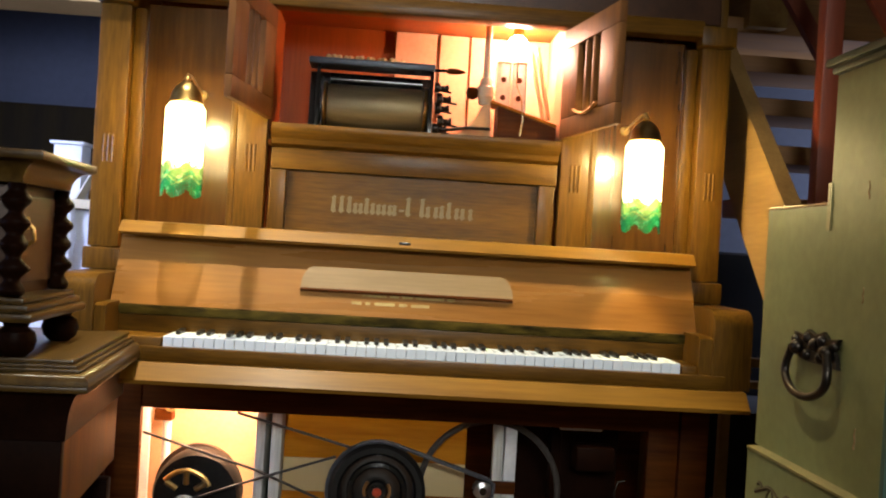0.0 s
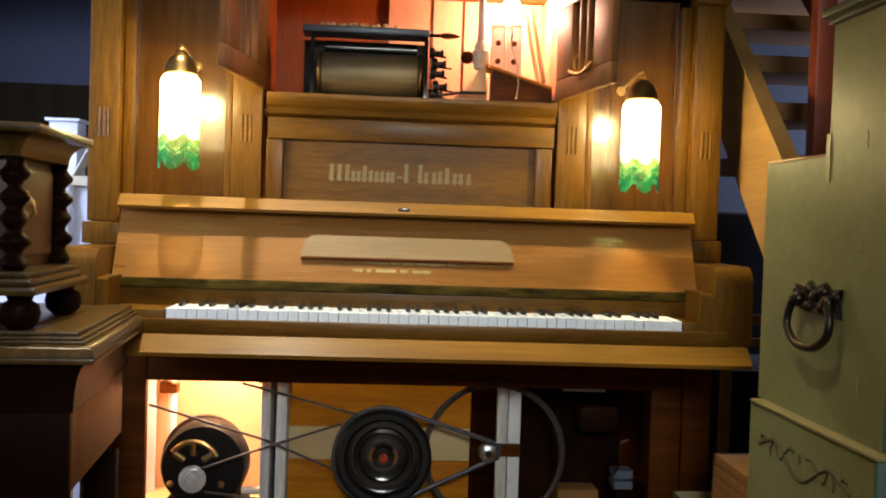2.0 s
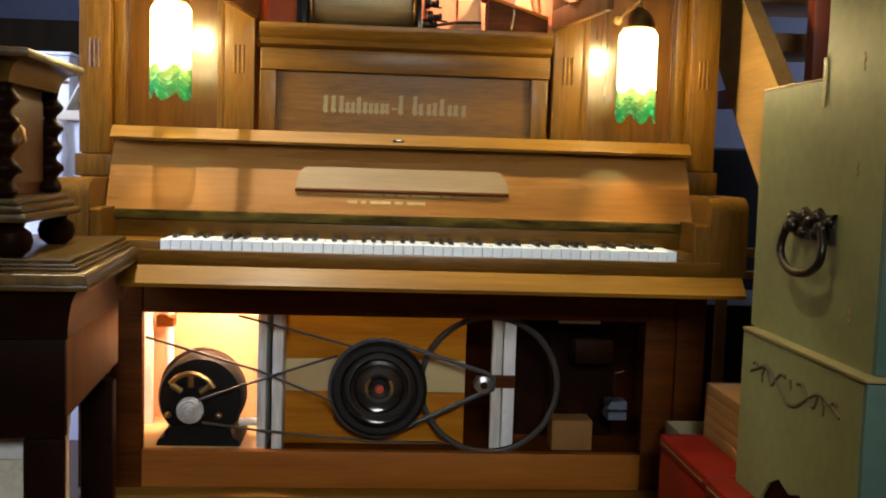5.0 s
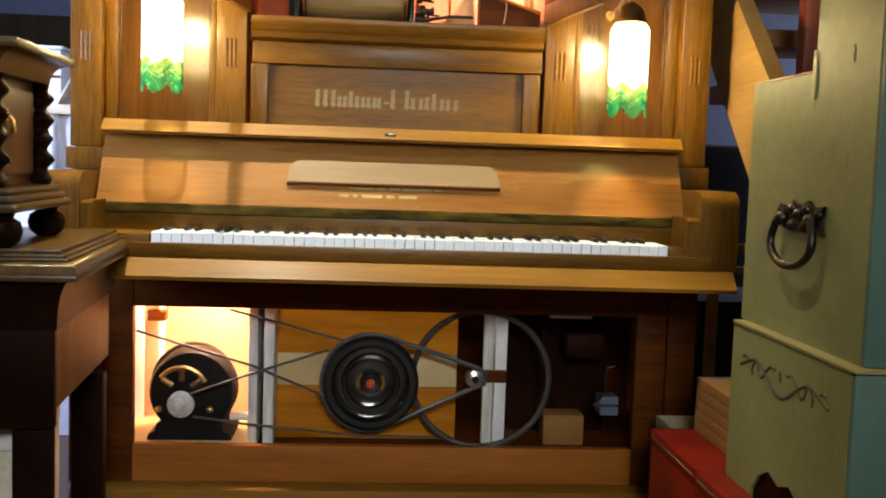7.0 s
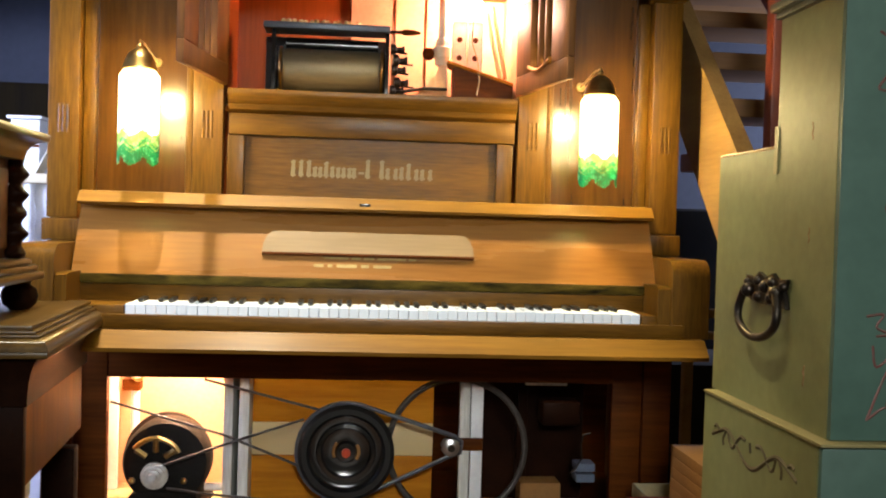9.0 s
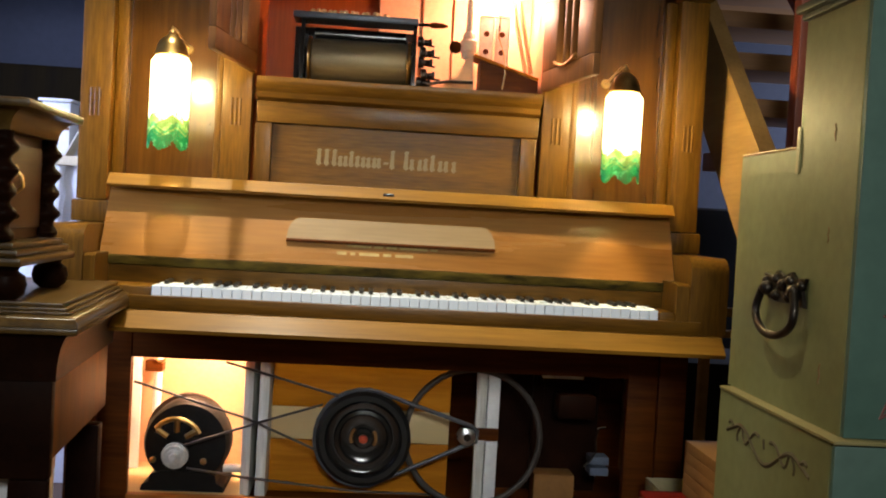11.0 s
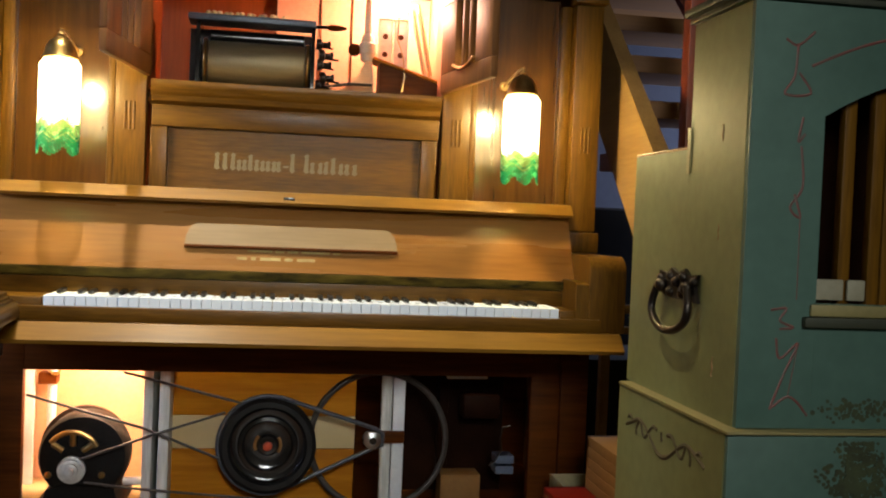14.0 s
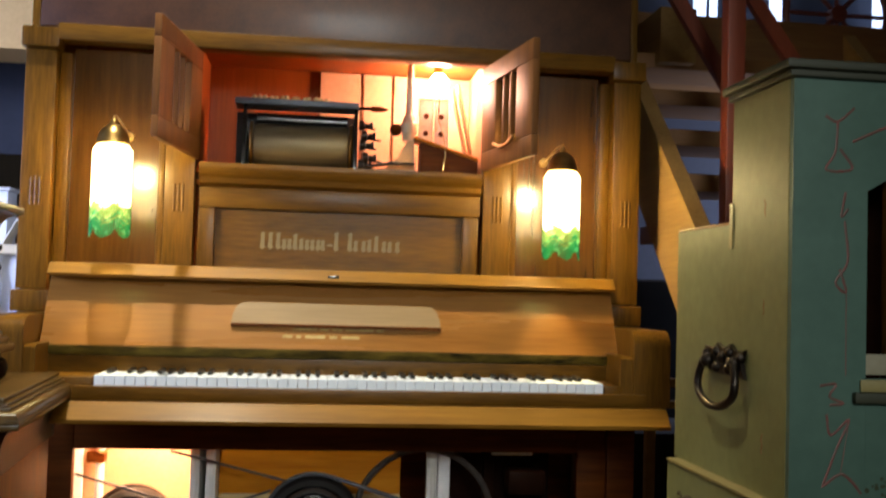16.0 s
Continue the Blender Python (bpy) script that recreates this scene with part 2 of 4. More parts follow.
def cyl(bm, c, axis, r, h, seg=24, r2=None):
    turn = {"z": Matrix(), "x": Matrix.Rotation(radians(90), 4, "Y"), "y": Matrix.Rotation(radians(-90), 4, "X")}[axis]
    bmesh.ops.create_cone(bm, cap_ends=True, segments=seg, radius1=r, radius2=r if r2 is None else r2, depth=h, matrix=Matrix.Translation(c) @ turn)
    return bm


def ball(bm, c, r, seg=12, sz=1.0):
    bmesh.ops.create_uvsphere(bm, u_segments=seg, v_segments=max(seg // 2, 4), radius=r, matrix=Matrix.Translation(c) @ Matrix.Diagonal((1, 1, sz, 1)))
    return bm


def lathe(bm, c, profile, axis="z", seg=24, front=True):
    """Turns (radius, height) rows round an axis through c."""
    turn = {"z": Matrix(), "x": Matrix.Rotation(radians(90), 4, "Y"), "y": Matrix.Rotation(radians(-90), 4, "X")}[axis]
    m = Matrix.Translation(c) @ turn
    rings = []
    for r, h in profile:
        rings.append([bm.verts.new(m @ Vector((r * math.cos(a), r * math.sin(a), h))) for a in (2 * math.pi * i / seg for i in range(seg))])
    for p, q in zip(rings, rings[1:]):
        for i in range(seg):
            j = (i + 1) % seg
            bm.faces.new((p[i], p[j], q[j], q[i]))
    if front and profile[0][0] > 1e-4:
        bm.faces.new(rings[0][::-1])
    if profile[-1][0] > 1e-4:
        bm.faces.new(rings[-1])
    return bm


def tube(bm, pts, r, seg=8, closed=False):
    """A round rod along a line of points."""
    pts = [Vector(p) for p in pts]
    n, rings = len(pts), []
    for i, p in enumerate(pts):
        a = pts[(i - 1) % n] if closed or i else p
        b = pts[(i + 1) % n] if closed or i < n - 1 else p
        q = (b - a).to_track_quat("Z", "Y").to_matrix()
        rings.append([bm.verts.new(p + q @ Vector((r * math.cos(2 * math.pi * k / seg), r * math.sin(2 * math.pi * k / seg), 0))) for k in range(seg)])
    pairs = list(zip(rings, rings[1:])) + ([(rings[-1], rings[0])] if closed else [])
    for p, q in pairs:
        off = min(range(seg), key=lambda o: sum((p[k].co - q[(k + o) % seg].co).length for k in range(0, seg, 2)))
        for k in range(seg):
            bm.faces.new((p[k], p[(k + 1) % seg], q[(k + 1 + off) % seg], q[(k + off) % seg]))
    if not closed:
        bm.faces.new(rings[0][::-1]), bm.faces.new(rings[-1])
    return bm


def smooth(pts, n=5):
    """More points on a soft curve through the given ones."""
    p = [Vector(q) for q in pts]
    p = [p[0] * 2 - p[1]] + p + [p[-1] * 2 - p[-2]]
    out = []
    for a, b, c, d in zip(p, p[1:], p[2:], p[3:]):
        for k in range(n):
            t = k / n
            out.append(0.5 * (b * 2 + (c - a) * t + (a * 2 - b * 5 + c * 4 - d) * t * t + (b * 3 - a - c * 3 + d) * t ** 3))
    return out + [p[-2]]


def mesh_of(name, bm, material, smooth):
    bmesh.ops.recalc_face_normals(bm, faces=bm.faces[:])
    me = bpy.data.meshes.new(name)
    bm.to_mesh(me)
    bm.free()
    me.materials.append(material)
    if smooth:
        me.shade_smooth()
        me.set_sharp_from_angle(angle=radians(38))
    return me


def part(name, bm, material, parent=None, label="", smooth=True):
    ob = new(name, mesh_of(name, bm, material, smooth))
    if parent is not None:
        ob.parent = parent
        ob.matrix_parent_inverse = parent.matrix_world.inverted()
    if label:
        ob["label"] = label
    return ob


def thing(name, at, label, category, group=""):
    ob = new(name)
    ob.empty_display_size = 0.05
    ob.location = at
    bpy.context.view_layer.update()
    return tagged(ob, label, category, group)


def B():
    return bmesh.new()


def boxpart(name, dims, material, parent=None, bev=0.003, label=""):
    return part(name, box(B(), *dims, bev=bev), material, parent, label)


def structure(name, dims, material, label, bev=0.0):
    return tagged(boxpart(name, dims, material, bev=bev), label, name.split("_")[0], kind="structure")


# ---- the room ----
structure("floor", (-3, 3.1, -4.1, 2.4, -0.1, 0), FLOOR, "dark worn wooden floor boards of the room")
structure("ceiling", (-3.1, 3.1, -4.1, 2.4, 3.6, 3.7), CEIL, "cream plaster ceiling over the room")
structure("wall_back", (-3, 3, 2.2, 2.35, 0, 3.6), BLUEWALL, "blue-grey plaster wall behind the instrument")
structure("wall_left", (-3.1, -3, -4, 2.35, 0, 3.6), BLUEWALL, "blue-grey plaster side wall")
structure("wall_right", (3, 3.1, -4, 2.35, 0, 3.6), BLUEWALL, "blue-grey plaster side wall by the stairs")
structure("wall_front", (-3, 3, -4.1, -4, 0, 3.6), CEIL, "plain plaster wall behind the visitor")
structure("trim_wainscot", (-3, -0.3, 2.16, 2.2, 0, 1.5), BROWNWALL, "dark brown wooden wainscot on the back wall")
structure("trim_beam", (-3, -0.95, 1.35, 1.6, 1.785, 2.2), BEAM, "cream beam under the upper floor, warm light in its colour")

# ---- the automatic piano ----
CX = -0.042  # the middle of the case
piano = thing("automatic_piano", (CX, 0.4, 0), "varnished oak automatic piano with open doors and glowing lamps", "piano")


def sym(name, x0, x1, y0, y1, z0, z1, material, bev=0.003, parent=None):
    """The same upright or board on both sides of the case's middle."""
    for s in (-1, 1):
        a, b = sorted((CX + s * x0, CX + s * x1))
        boxpart(name, (a, b, y0, y1, z0, z1), material, parent or piano, bev)


sym("side_wall", 0.795, 0.815, 0.30, 0.86, 0.0, 1.98, OAK_U)
boxpart("back_board", (CX - 0.795, CX + 0.795, 0.83, 0.86, 0.06, 1.98), OAK_DARK, piano)
# lower front
boxpart("plinth", (CX - 0.80, CX + 0.80, 0.2, 0.34, 0.0, 0.069), OAK_LIGHT, piano, 0.006)
boxpart("bottom_rail", (CX - 0.735, CX + 0.735, 0.262, 0.29, 0.07, 0.168), OAK_LOW, piano)
# key bed's shade is in the colour of rail, stiles and pilasters
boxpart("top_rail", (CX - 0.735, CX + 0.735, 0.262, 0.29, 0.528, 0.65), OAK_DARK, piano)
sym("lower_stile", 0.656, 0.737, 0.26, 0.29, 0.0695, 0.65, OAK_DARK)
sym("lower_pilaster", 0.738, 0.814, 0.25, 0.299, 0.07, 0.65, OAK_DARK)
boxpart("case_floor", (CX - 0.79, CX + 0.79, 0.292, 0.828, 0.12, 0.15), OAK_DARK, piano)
# key bed with its sloping lip
part("key_bed", prism(B(), [(-0.065, 0.636), (-0.068, 0.645), (-0.032, 0.682), (0.298, 0.682), (0.298, 0.652), (-0.03, 0.652)], "x", CX - 0.787, CX + 0.797), OAK_LIGHT, piano)
boxpart("key_slip", (CX - 0.75, CX + 0.75, -0.022, -0.004, 0.683, 0.716), OAK_A, piano, 0.004)
for s in (-1, 1):
    out = [(-0.012, 0.683), (-0.012, 0.83)] + [(-0.012 + 0.045 * (1 - math.cos(a)), 0.83 + 0.042 * math.sin(a)) for a in (0.35, 0.7, 1.05, 1.4)] + [(0.05, 0.872), (0.296, 0.872), (0.296, 0.683)]
    a, b = sorted((CX + s * (0.716 if s < 0 else 0.7215), CX + s * (0.802 if s < 0 else 0.813)))
    part("cheek", prism(B(), out, "x", a, b), OAK_U, piano)
    a, b = sorted((CX + s * 0.69, CX + s * (0.7155 if s < 0 else 0.721)))
    part("cheek_block", prism(B(), [(-0.002, 0.684), (-0.002, 0.80), (0.01, 0.806), (0.12, 0.806), (0.12, 0.684)], "x", a, b), OAK_U, piano)
    a, b = (CX - 0.6895, -0.6045) if s < 0 else (0.6095, CX + 0.6895)
    boxpart("key_block", (a, b, 0.0, 0.12, 0.684, 0.735), OAK_A, piano)
# keys
keyboard = part("key_frame", box(B(), -0.603, 0.608, 0.012, 0.16, 0.6835, 0.70), OAK_DARK, piano)
WHITE_W = 1.207 / 52
wk = mesh_of("white_key", box(B(), -WHITE_W / 2 + 0.0006, WHITE_W / 2 - 0.0006, 0, 0.15, -0.024, 0, bev=0.0012), IVORY, False)
bk = mesh_of("black_key", prism(B(), [(0.052, -0.004), (0.058, 0.0075), (0.15, 0.0085), (0.15, -0.004)], "x", -0.0055, 0.0055), EBONY, False)
for i in range(52):
    k = new("white_key", wk)
    k.parent, k.matrix_parent_inverse = keyboard, keyboard.matrix_world.inverted()
    k.location = (-0.601 + WHITE_W * (i + 0.5), 0, 0.7395 - random.random() * 0.0014)
    if (i + 5) % 7 not in (2, 6) and i < 51:
        k = new("black_key", bk)
        k.parent = keyboard
        k.location = (-0.601 + WHITE_W * (i + 1), 0, 0.7395)
# fallboard: felt strip, leaning board and its rail
boxpart("name_rail", (CX - 0.70, CX + 0.70, 0.12, 0.15, 0.735, 0.776), OAK_A, piano)
boxpart("felt_strip", (CX - 0.7125, CX + 0.7205, 0.112, 0.15, 0.777, 0.799), FELT, piano)
fall = part("fallboard", prism(B(), [(0.118, 0.80), (0.20, 0.965), (0.225, 0.965), (0.15, 0.80)], "x", CX - 0.7125, CX + 0.7205), OAK_FALL, piano)
part("fallboard_rail", prism(B(), [(0.158, 0.966), (0.152, 0.972), (0.176, 0.999), (0.235, 1.001), (0.235, 0.966)], "x", CX - 0.7115, CX + 0.7205), OAK_LIGHT, piano)
lock = boxpart("lock_plate", (-0.072, -0.044, 0.158, 0.17, 0.978, 0.986), BLACK, fall, 0.001)
out = [(-0.262, 0)] + [(-0.262 + 0.03 * (1 - math.cos(a)), 0.078 * math.sin(a)) for a in (0.4, 0.8, 1.2, 1.5)] + [(0.262 - 0.03 * (1 - math.cos(a)), 0.078 * math.sin(a)) for a in (1.5, 1.2, 0.8, 0.4)] + [(0.262, 0)]
rest = part("music_flap", prism(B(), [(p, q * 0.74) for p, q in out], "y", -0.010, 0), LEDGE, fall, "pale narrow music flap with rounded corners")
rest.matrix_world = Matrix.Translation((-0.045, 0.1462, 0.8575)) @ Matrix.Rotation(radians(-26.4), 4, "X")
# dark strip puts in the shade of the flap's lower edge
flap_shade_strip = part("flap_shade_strip", box(B(), -0.262, 0.262, -0.0115, -0.0005, -0.006, -0.0005, 0.0015), OAK_DARK, fall)
flap_shade_strip.matrix_world = rest.matrix_world.copy()


def mark(bm, x0, x1, z0, z1, lean=0.0):
    prism(bm, [(x0, z0), (x1, z0), (x1 + lean, z1), (x0 + lean, z1)], "y", 0, 0.0006)


# small gilt maker's lines on the fallboard, as plain bars
gb = B()
x = -0.16
for w in (0.06, 0.022, 0.026, 0.07, 0.018):
    mark(gb, x, x + w, 0.028, 0.0335)
    x += w + 0.008
x = -0.185
for w in (0.024, 0.012, 0.05, 0.02, 0.045):
    mark(gb, x, x + w, 0.006, 0.014)
    x += w + 0.01
gl = part("gilt_line", gb, GILTLINE, fall, smooth=False)
gl.matrix_world = Matrix.Translation((0.005, 0.1283, 0.822)) @ Matrix.Rotation(radians(-26.4), 4, "X")
# upper front: pilasters, side panels, stiles
sym("upper_pilaster", 0.737, 0.8145, 0.255, 0.299, 0.93, 1.545, OAK_U, 0.006)
sym("pilaster_base", 0.728, 0.82, 0.235, 0.299, 0.873, 0.929, OAK_U, 0.006)
sym("pilaster_cap", 0.728, 0.822, 0.235, 0.299, 1.546, 1.60, OAK_U, 0.008)
sym("panel_moulding", 0.705, 0.7365, 0.285, 0.31, 0.94, 1.545, OAK_U, 0.008)
sym("side_panel", 0.47, 0.7045, 0.308, 0.325, 0.94, 1.56, OAK_GLOSS, 0.0)
sym("bead_moulding", 0.462, 0.4795, 0.292, 0.3075, 0.94, 1.545, OAK_U, 0.006)
sym("inner_stile", 0.384, 0.4615, 0.284, 0.325, 0.94, 1.56, OAK_U, 0.004)
for s in (-1, 1):
    for base, y in ((0.775, 0.2548), (0.424, 0.2838)):
        for k in (-1, 0, 1):
            xx = CX + s * base + k * 0.011
            part("flute", cyl(B(), (xx, y, 1.18), "z", 0.0032, 0.07, 8), OAK_A, piano)
# middle panel frame, inner panel and cornice lip
boxpart("frame_top", (CX - 0.371, CX + 0.377, 0.29, 0.32, 1.158, 1.214), OAK_A, piano, 0.004)
sym("frame_side", 0.33, 0.373, 0.29, 0.32, 0.95, 1.1575, OAK_U, 0.004)
panel = boxpart("name_panel", (CX - 0.3295, CX + 0.3295, 0.308, 0.32, 0.95, 1.1575), OAK_A, piano, 0.0)
part("cornice_lip", prism(B(), [(0.29, 1.2145), (0.275, 1.222), (0.272, 1.236), (0.258, 1.246), (0.252, 1.262), (0.254, 1.273), (0.60, 1.273), (0.60, 1.25), (0.32, 1.25), (0.32, 1.2145)], "x", CX - 0.371, CX + 0.377), OAK_A, piano)
# name drawn as plain gilt shapes: tall capital blocks and lower bars
def gilt_stroke(bm, x, z0, z1, w):
    """An upright broad-pen stroke with pointed feet."""
    d = w * 0.55
    prism(bm, [(x - d * 0.6, z0 + d), (x + w * 0.4, z0 - d * 0.3), (x + w + d * 0.6, z0 + d), (x + w, z0 + 2 * d), (x + w, z1 - d), (x + w + d * 0.5, z1 - d * 0.4), (x + w * 0.5, z1 + d * 0.3), (x - d * 0.5, z1 - d * 0.8), (x, z1 - 2 * d)], "y", 0, 0.0006)


x = -0.250
for w, h, n_strokes in ((0.050, 0.044, 3), (0.023, 0.028, 2), (0.025, 0.042, 2), (0.023, 0.028, 2), (0.021, 0.028, 2), (0.014, 0.0, 1), (0.046, 0.050, 2), (0.030, 0.030, 2), (0.012, 0.034, 1), (0.030, 0.044, 2), (0.030, 0.030, 2)):
    z0, nb = 1.054, B()
    if n_strokes == 1 and not h:
        mark(nb, x, x + w, z0 + 0.012, z0 + 0.018, 0.002)
    for k in range(n_strokes if h else 0):
        xb = x + k * (w - 0.009) / max(n_strokes - 1, 1)
        gilt_stroke(nb, xb, z0, z0 + (h if k == 0 or w > 0.04 else min(h, 0.03)), 0.009)
    nm = part("gilt_shape", nb, GILT, panel, "faded gilt shape", smooth=False)
    nm.location.y = 0.3072
    x += w + 0.0065
# upper cabinet: top rail, frieze, cap, inside
boxpart("frieze_rail", (CX - 0.735, CX + 0.735, 0.236, 0.30, 1.567, 1.612), OAK_A, piano, 0.008)
# walnut colour puts the shade above the lamps into this oak part
boxpart("frieze", (CX - 0.79, CX + 0.79, 0.285, 0.31, 1.6125, 1.88), WALNUT, piano)
boxpart("crown", (CX - 0.86, CX + 0.86, 0.21, 0.88, 1.981, 2.03), OAK_DARK, piano, 0.01)
boxpart("crown_moulding", (CX - 0.83, CX + 0.83, 0.245, 0.31, 1.8805, 1.9805), OAK_DARK, piano, 0.01)
boxpart("compartment_floor", (CX - 0.40, CX + 0.40, 0.33, 0.66, 1.236, 1.2495), OAK_A, piano, 0)
# bulb glow is put into peach boards on the right, shade into red ones
boxpart("compartment_back", (CX - 0.40, CX + 0.40, 0.60, 0.62, 1.2735, 1.60), REDBOARD, piano, 0)
boxpart("back_lining", (-0.108, CX + 0.385, 0.592, 0.5995, 1.274, 1.598), PEACH, piano, 0)
boxpart("compartment_roof", (CX - 0.40, CX + 0.40, 0.311, 0.62, 1.6005, 1.61), REDBOARD, piano, 0)
boxpart("compartment_side", (CX - 0.40, CX - 0.387, 0.326, 0.5995, 1.2735, 1.60), REDBOARD, piano, 0)
boxpart("compartment_side", (CX + 0.387, CX + 0.40, 0.326, 0.5995, 1.2735, 1.60), PEACH, piano, 0)
for xx, w in ((-0.11, 0.004), (0.11, 0.004), (0.02, 0.003)):
    boxpart("back_batten", (xx, xx + w, 0.587, 0.5915, 1.28, 1.598), OAK_DARK, piano, 0)


def cabinet_door(hx, s):
    """An open door with an arched lower edge to its slotted window; s: the side that it opens to."""
    w, z0, z1 = 0.372, 1.282, 1.563
    d = part("cabinet_door", box(B(), 0, w, -0.009, 0.009, z0, z0 + 0.05, 0.003), OAK_DOOR, piano)
    rail = part("door_rail", box(B(), 0, w, -0.009, 0.009, z1 - 0.05, z1, 0.003), OAK_DOOR, d)
    st = [part("door_stile", box(B(), a, b, -0.0088, 0.0088, z0 + 0.0505, z1 - 0.0505, 0.003), OAK_DOOR, d) for a, b in ((0, 0.11), (w - 0.11, w))]
    bars = [part("door_bar", box(B(), 0.11 + k * 0.05 - 0.006, 0.11 + k * 0.05 + 0.006, -0.006, 0.006, z0 + 0.0505, z1 - 0.0505, 0.002), OAK_DOOR, d) for k in (1, 2)]
    # brass rod stands in for the arched window edge catching bulb light
    arc = part("lit_arch_edge", tube(B(), [(0.11 + 0.152 * t, -0.0125, z0 + 0.062 - 0.016 * math.sin(math.pi * t)) for t in [i / 8 for i in range(9)]], 0.004), BRASS, d, "bright arc for the window's lit lower edge")
    d.matrix_world = Matrix.Translation((hx, 0.275, 0)) @ Matrix.Rotation(radians(-90 - s * 8 if s > 0 else -90 + 9), 4, "Z")
    return d


cabinet_door(CX - 0.381, 1)
rd = cabinet_door(CX + 0.381, -1)

# roll drum and its bracket
drum = thing("roll_drum", (-0.12, 0.42, 1.2735), "dull nickel roll drum in black cast frame", "mechanism")
part("drum", lathe(B(), (-0.155, 0.40, 1.345), [(0.055, -0.128), (0.058, -0.12), (0.058, 0.12), (0.055, 0.128)], "x", 32), NICKEL, drum)
for xx in (-0.29, -0.02):
    part("drum_flange", lathe(B(), (xx, 0.40, 1.345), [(0.062, -0.004), (0.064, 0), (0.062, 0.004)], "x", 32), BRASS, drum)
    part("frame_plate", prism(B(), [(0.33, 1.2735), (0.34, 1.435), (0.36, 1.462), (0.46, 1.462), (0.48, 1.2735)], "x", xx + (-0.022 if xx < -0.1 else 0.008), xx + (-0.012 if xx < -0.1 else 0.018)), BLACK, drum)
# black plate added behind the drum for its dark body and shadow
part("drum_shade_plate", box(B(), -0.338, 0.0, 0.468, 0.474, 1.2735, 1.445, 0.002), RUBBER, drum)
part("tracker_bar", box(B(), -0.335, -0.0, 0.335, 0.43, 1.446, 1.464, 0.005), GUNMETAL, drum, "blue-grey steel tracker bar")
part("upper_roller", cyl(B(), (-0.155, 0.43, 1.42), "x", 0.019, 0.25, 16), BLACK, drum)
for i in range(14):
    part("brass_nipple", ball(B(), (-0.285 + i * 0.015 + 0.003 * math.sin(i * 3), 0.375 + 0.006 * math.sin(i * 5), 1.4715), 0.0078, 10), BEADBRASS, drum)
part("lever", tube(B(), [(-0.0, 0.375, 1.455), (0.03, 0.37, 1.455)], 0.0045), BLACK, drum)
part("lever_grip", lathe(B(), (0.03, 0.37, 1.455), [(0.004, 0), (0.008, 0.008), (0.0085, 0.02), (0.007, 0.036), (0.003, 0.052)], "x", 14), OAK_DARK, drum, "turned dark wooden grip")
for k, (dx, dz, r) in enumerate(((0.012, 1.40, 0.011), (0.02, 1.37, 0.013), (0.016, 1.345, 0.012), (0.024, 1.31, 0.013), (0.012, 1.29, 0.011))):
    part("gear", lathe(B(), (dx, 0.37, dz + 0.008), [(r * 1.3, -0.01), (r * 1.3, 0.004), (r * 0.6, 0.008), (r * 0.6, 0.02), (r * 0.9, 0.022), (r * 0.9, 0.028), (r * 0.3, 0.03)], "x", 14), IRON, drum)
    part("linkage_rod", tube(B(), [(dx, 0.36, dz), (dx + 0.035 + 0.008 * (k % 2), 0.35, dz - 0.006)], 0.003, 6), IRON, drum)
part("crank_rod", tube(B(), [(0.03, 0.345, 1.292), (0.09, 0.34, 1.302), (0.155, 0.34, 1.303)], 0.0045), IRON, drum)

col = thing("tracking_column", (0.125, 0.40, 1.2735), "pale fluted regulator column on light base", "mechanism")
part("column_base", prism(B(), [(0.045, 1.2735), (0.163, 1.2735), (0.162, 1.30), (0.156, 1.372), (0.138, 1.372), (0.122, 1.34), (0.09, 1.302)], "y", 0.37, 0.42), PEACH, col)
part("column_shaft", lathe(B(), (0.144, 0.40, 1.3725), [(0.010, 0), (0.018, 0.004), (0.02, 0.02), (0.024, 0.024), (0.024, 0.05), (0.018, 0.056), (0.017, 0.07), (0.010, 0.078), (0.009, 0.22)], "z", 18), CREAM, col)
part("column_knob", ball(B(), (0.108, 0.40, 1.405), 0.018, 12), OAK_DARK, col)
rack = thing("spare_roll_box", (0.23, 0.42, 1.2735), "dark wooden box under two printed cards", "box")
part("box_body", prism(B(), [(0.175, 1.2735), (0.335, 1.2735), (0.335, 1.318), (0.175, 1.366)], "y", 0.35, 0.43), OAK_DARK, rack)
part("box_lid", prism(B(), [(0.157, 1.374), (0.335, 1.3195), (0.335, 1.327), (0.157, 1.382)], "y", 0.345, 0.435), BOARD, rack)
for xx in (0.176, 0.220):
    c = part("card", box(B(), xx, xx + 0.041, 0.44, 0.446, 1.2745, 1.505, 0.008), PAPER, rack, "printed paper card")
    for zz in (1.405, 1.455):
        part("card_mark", cyl(B(), (xx + 0.02, 0.4385, zz), "y", 0.008, 0.002, 14), OAK_DARK, c)
part("slack_wire", tube(B(), [(0.222, 0.34, 1.50), (0.219, 0.338, 1.43), (0.235, 0.336, 1.385), (0.242, 0.336, 1.33), (0.236, 0.338, 1.29)], 0.0018, 6), BRASS, rack)
part("bracing_stick", tube(B(), [(0.27, 0.44, 1.53), (0.315, 0.44, 1.34)], 0.006), CREAM_BOARD, rack)
part("bracing_stick", tube(B(), [(0.285, 0.44, 1.55), (0.328, 0.44, 1.35)], 0.006), CREAM_BOARD, rack)

bulb = thing("cabinet_bulb", (0.231, 0.45, 1.60), "bare glowing bulb in a brass holder", "lamp")
part("bulb_holder", cyl(B(), (0.231, 0.45, 1.59), "z", 0.014, 0.02, 14), BRASS, bulb)
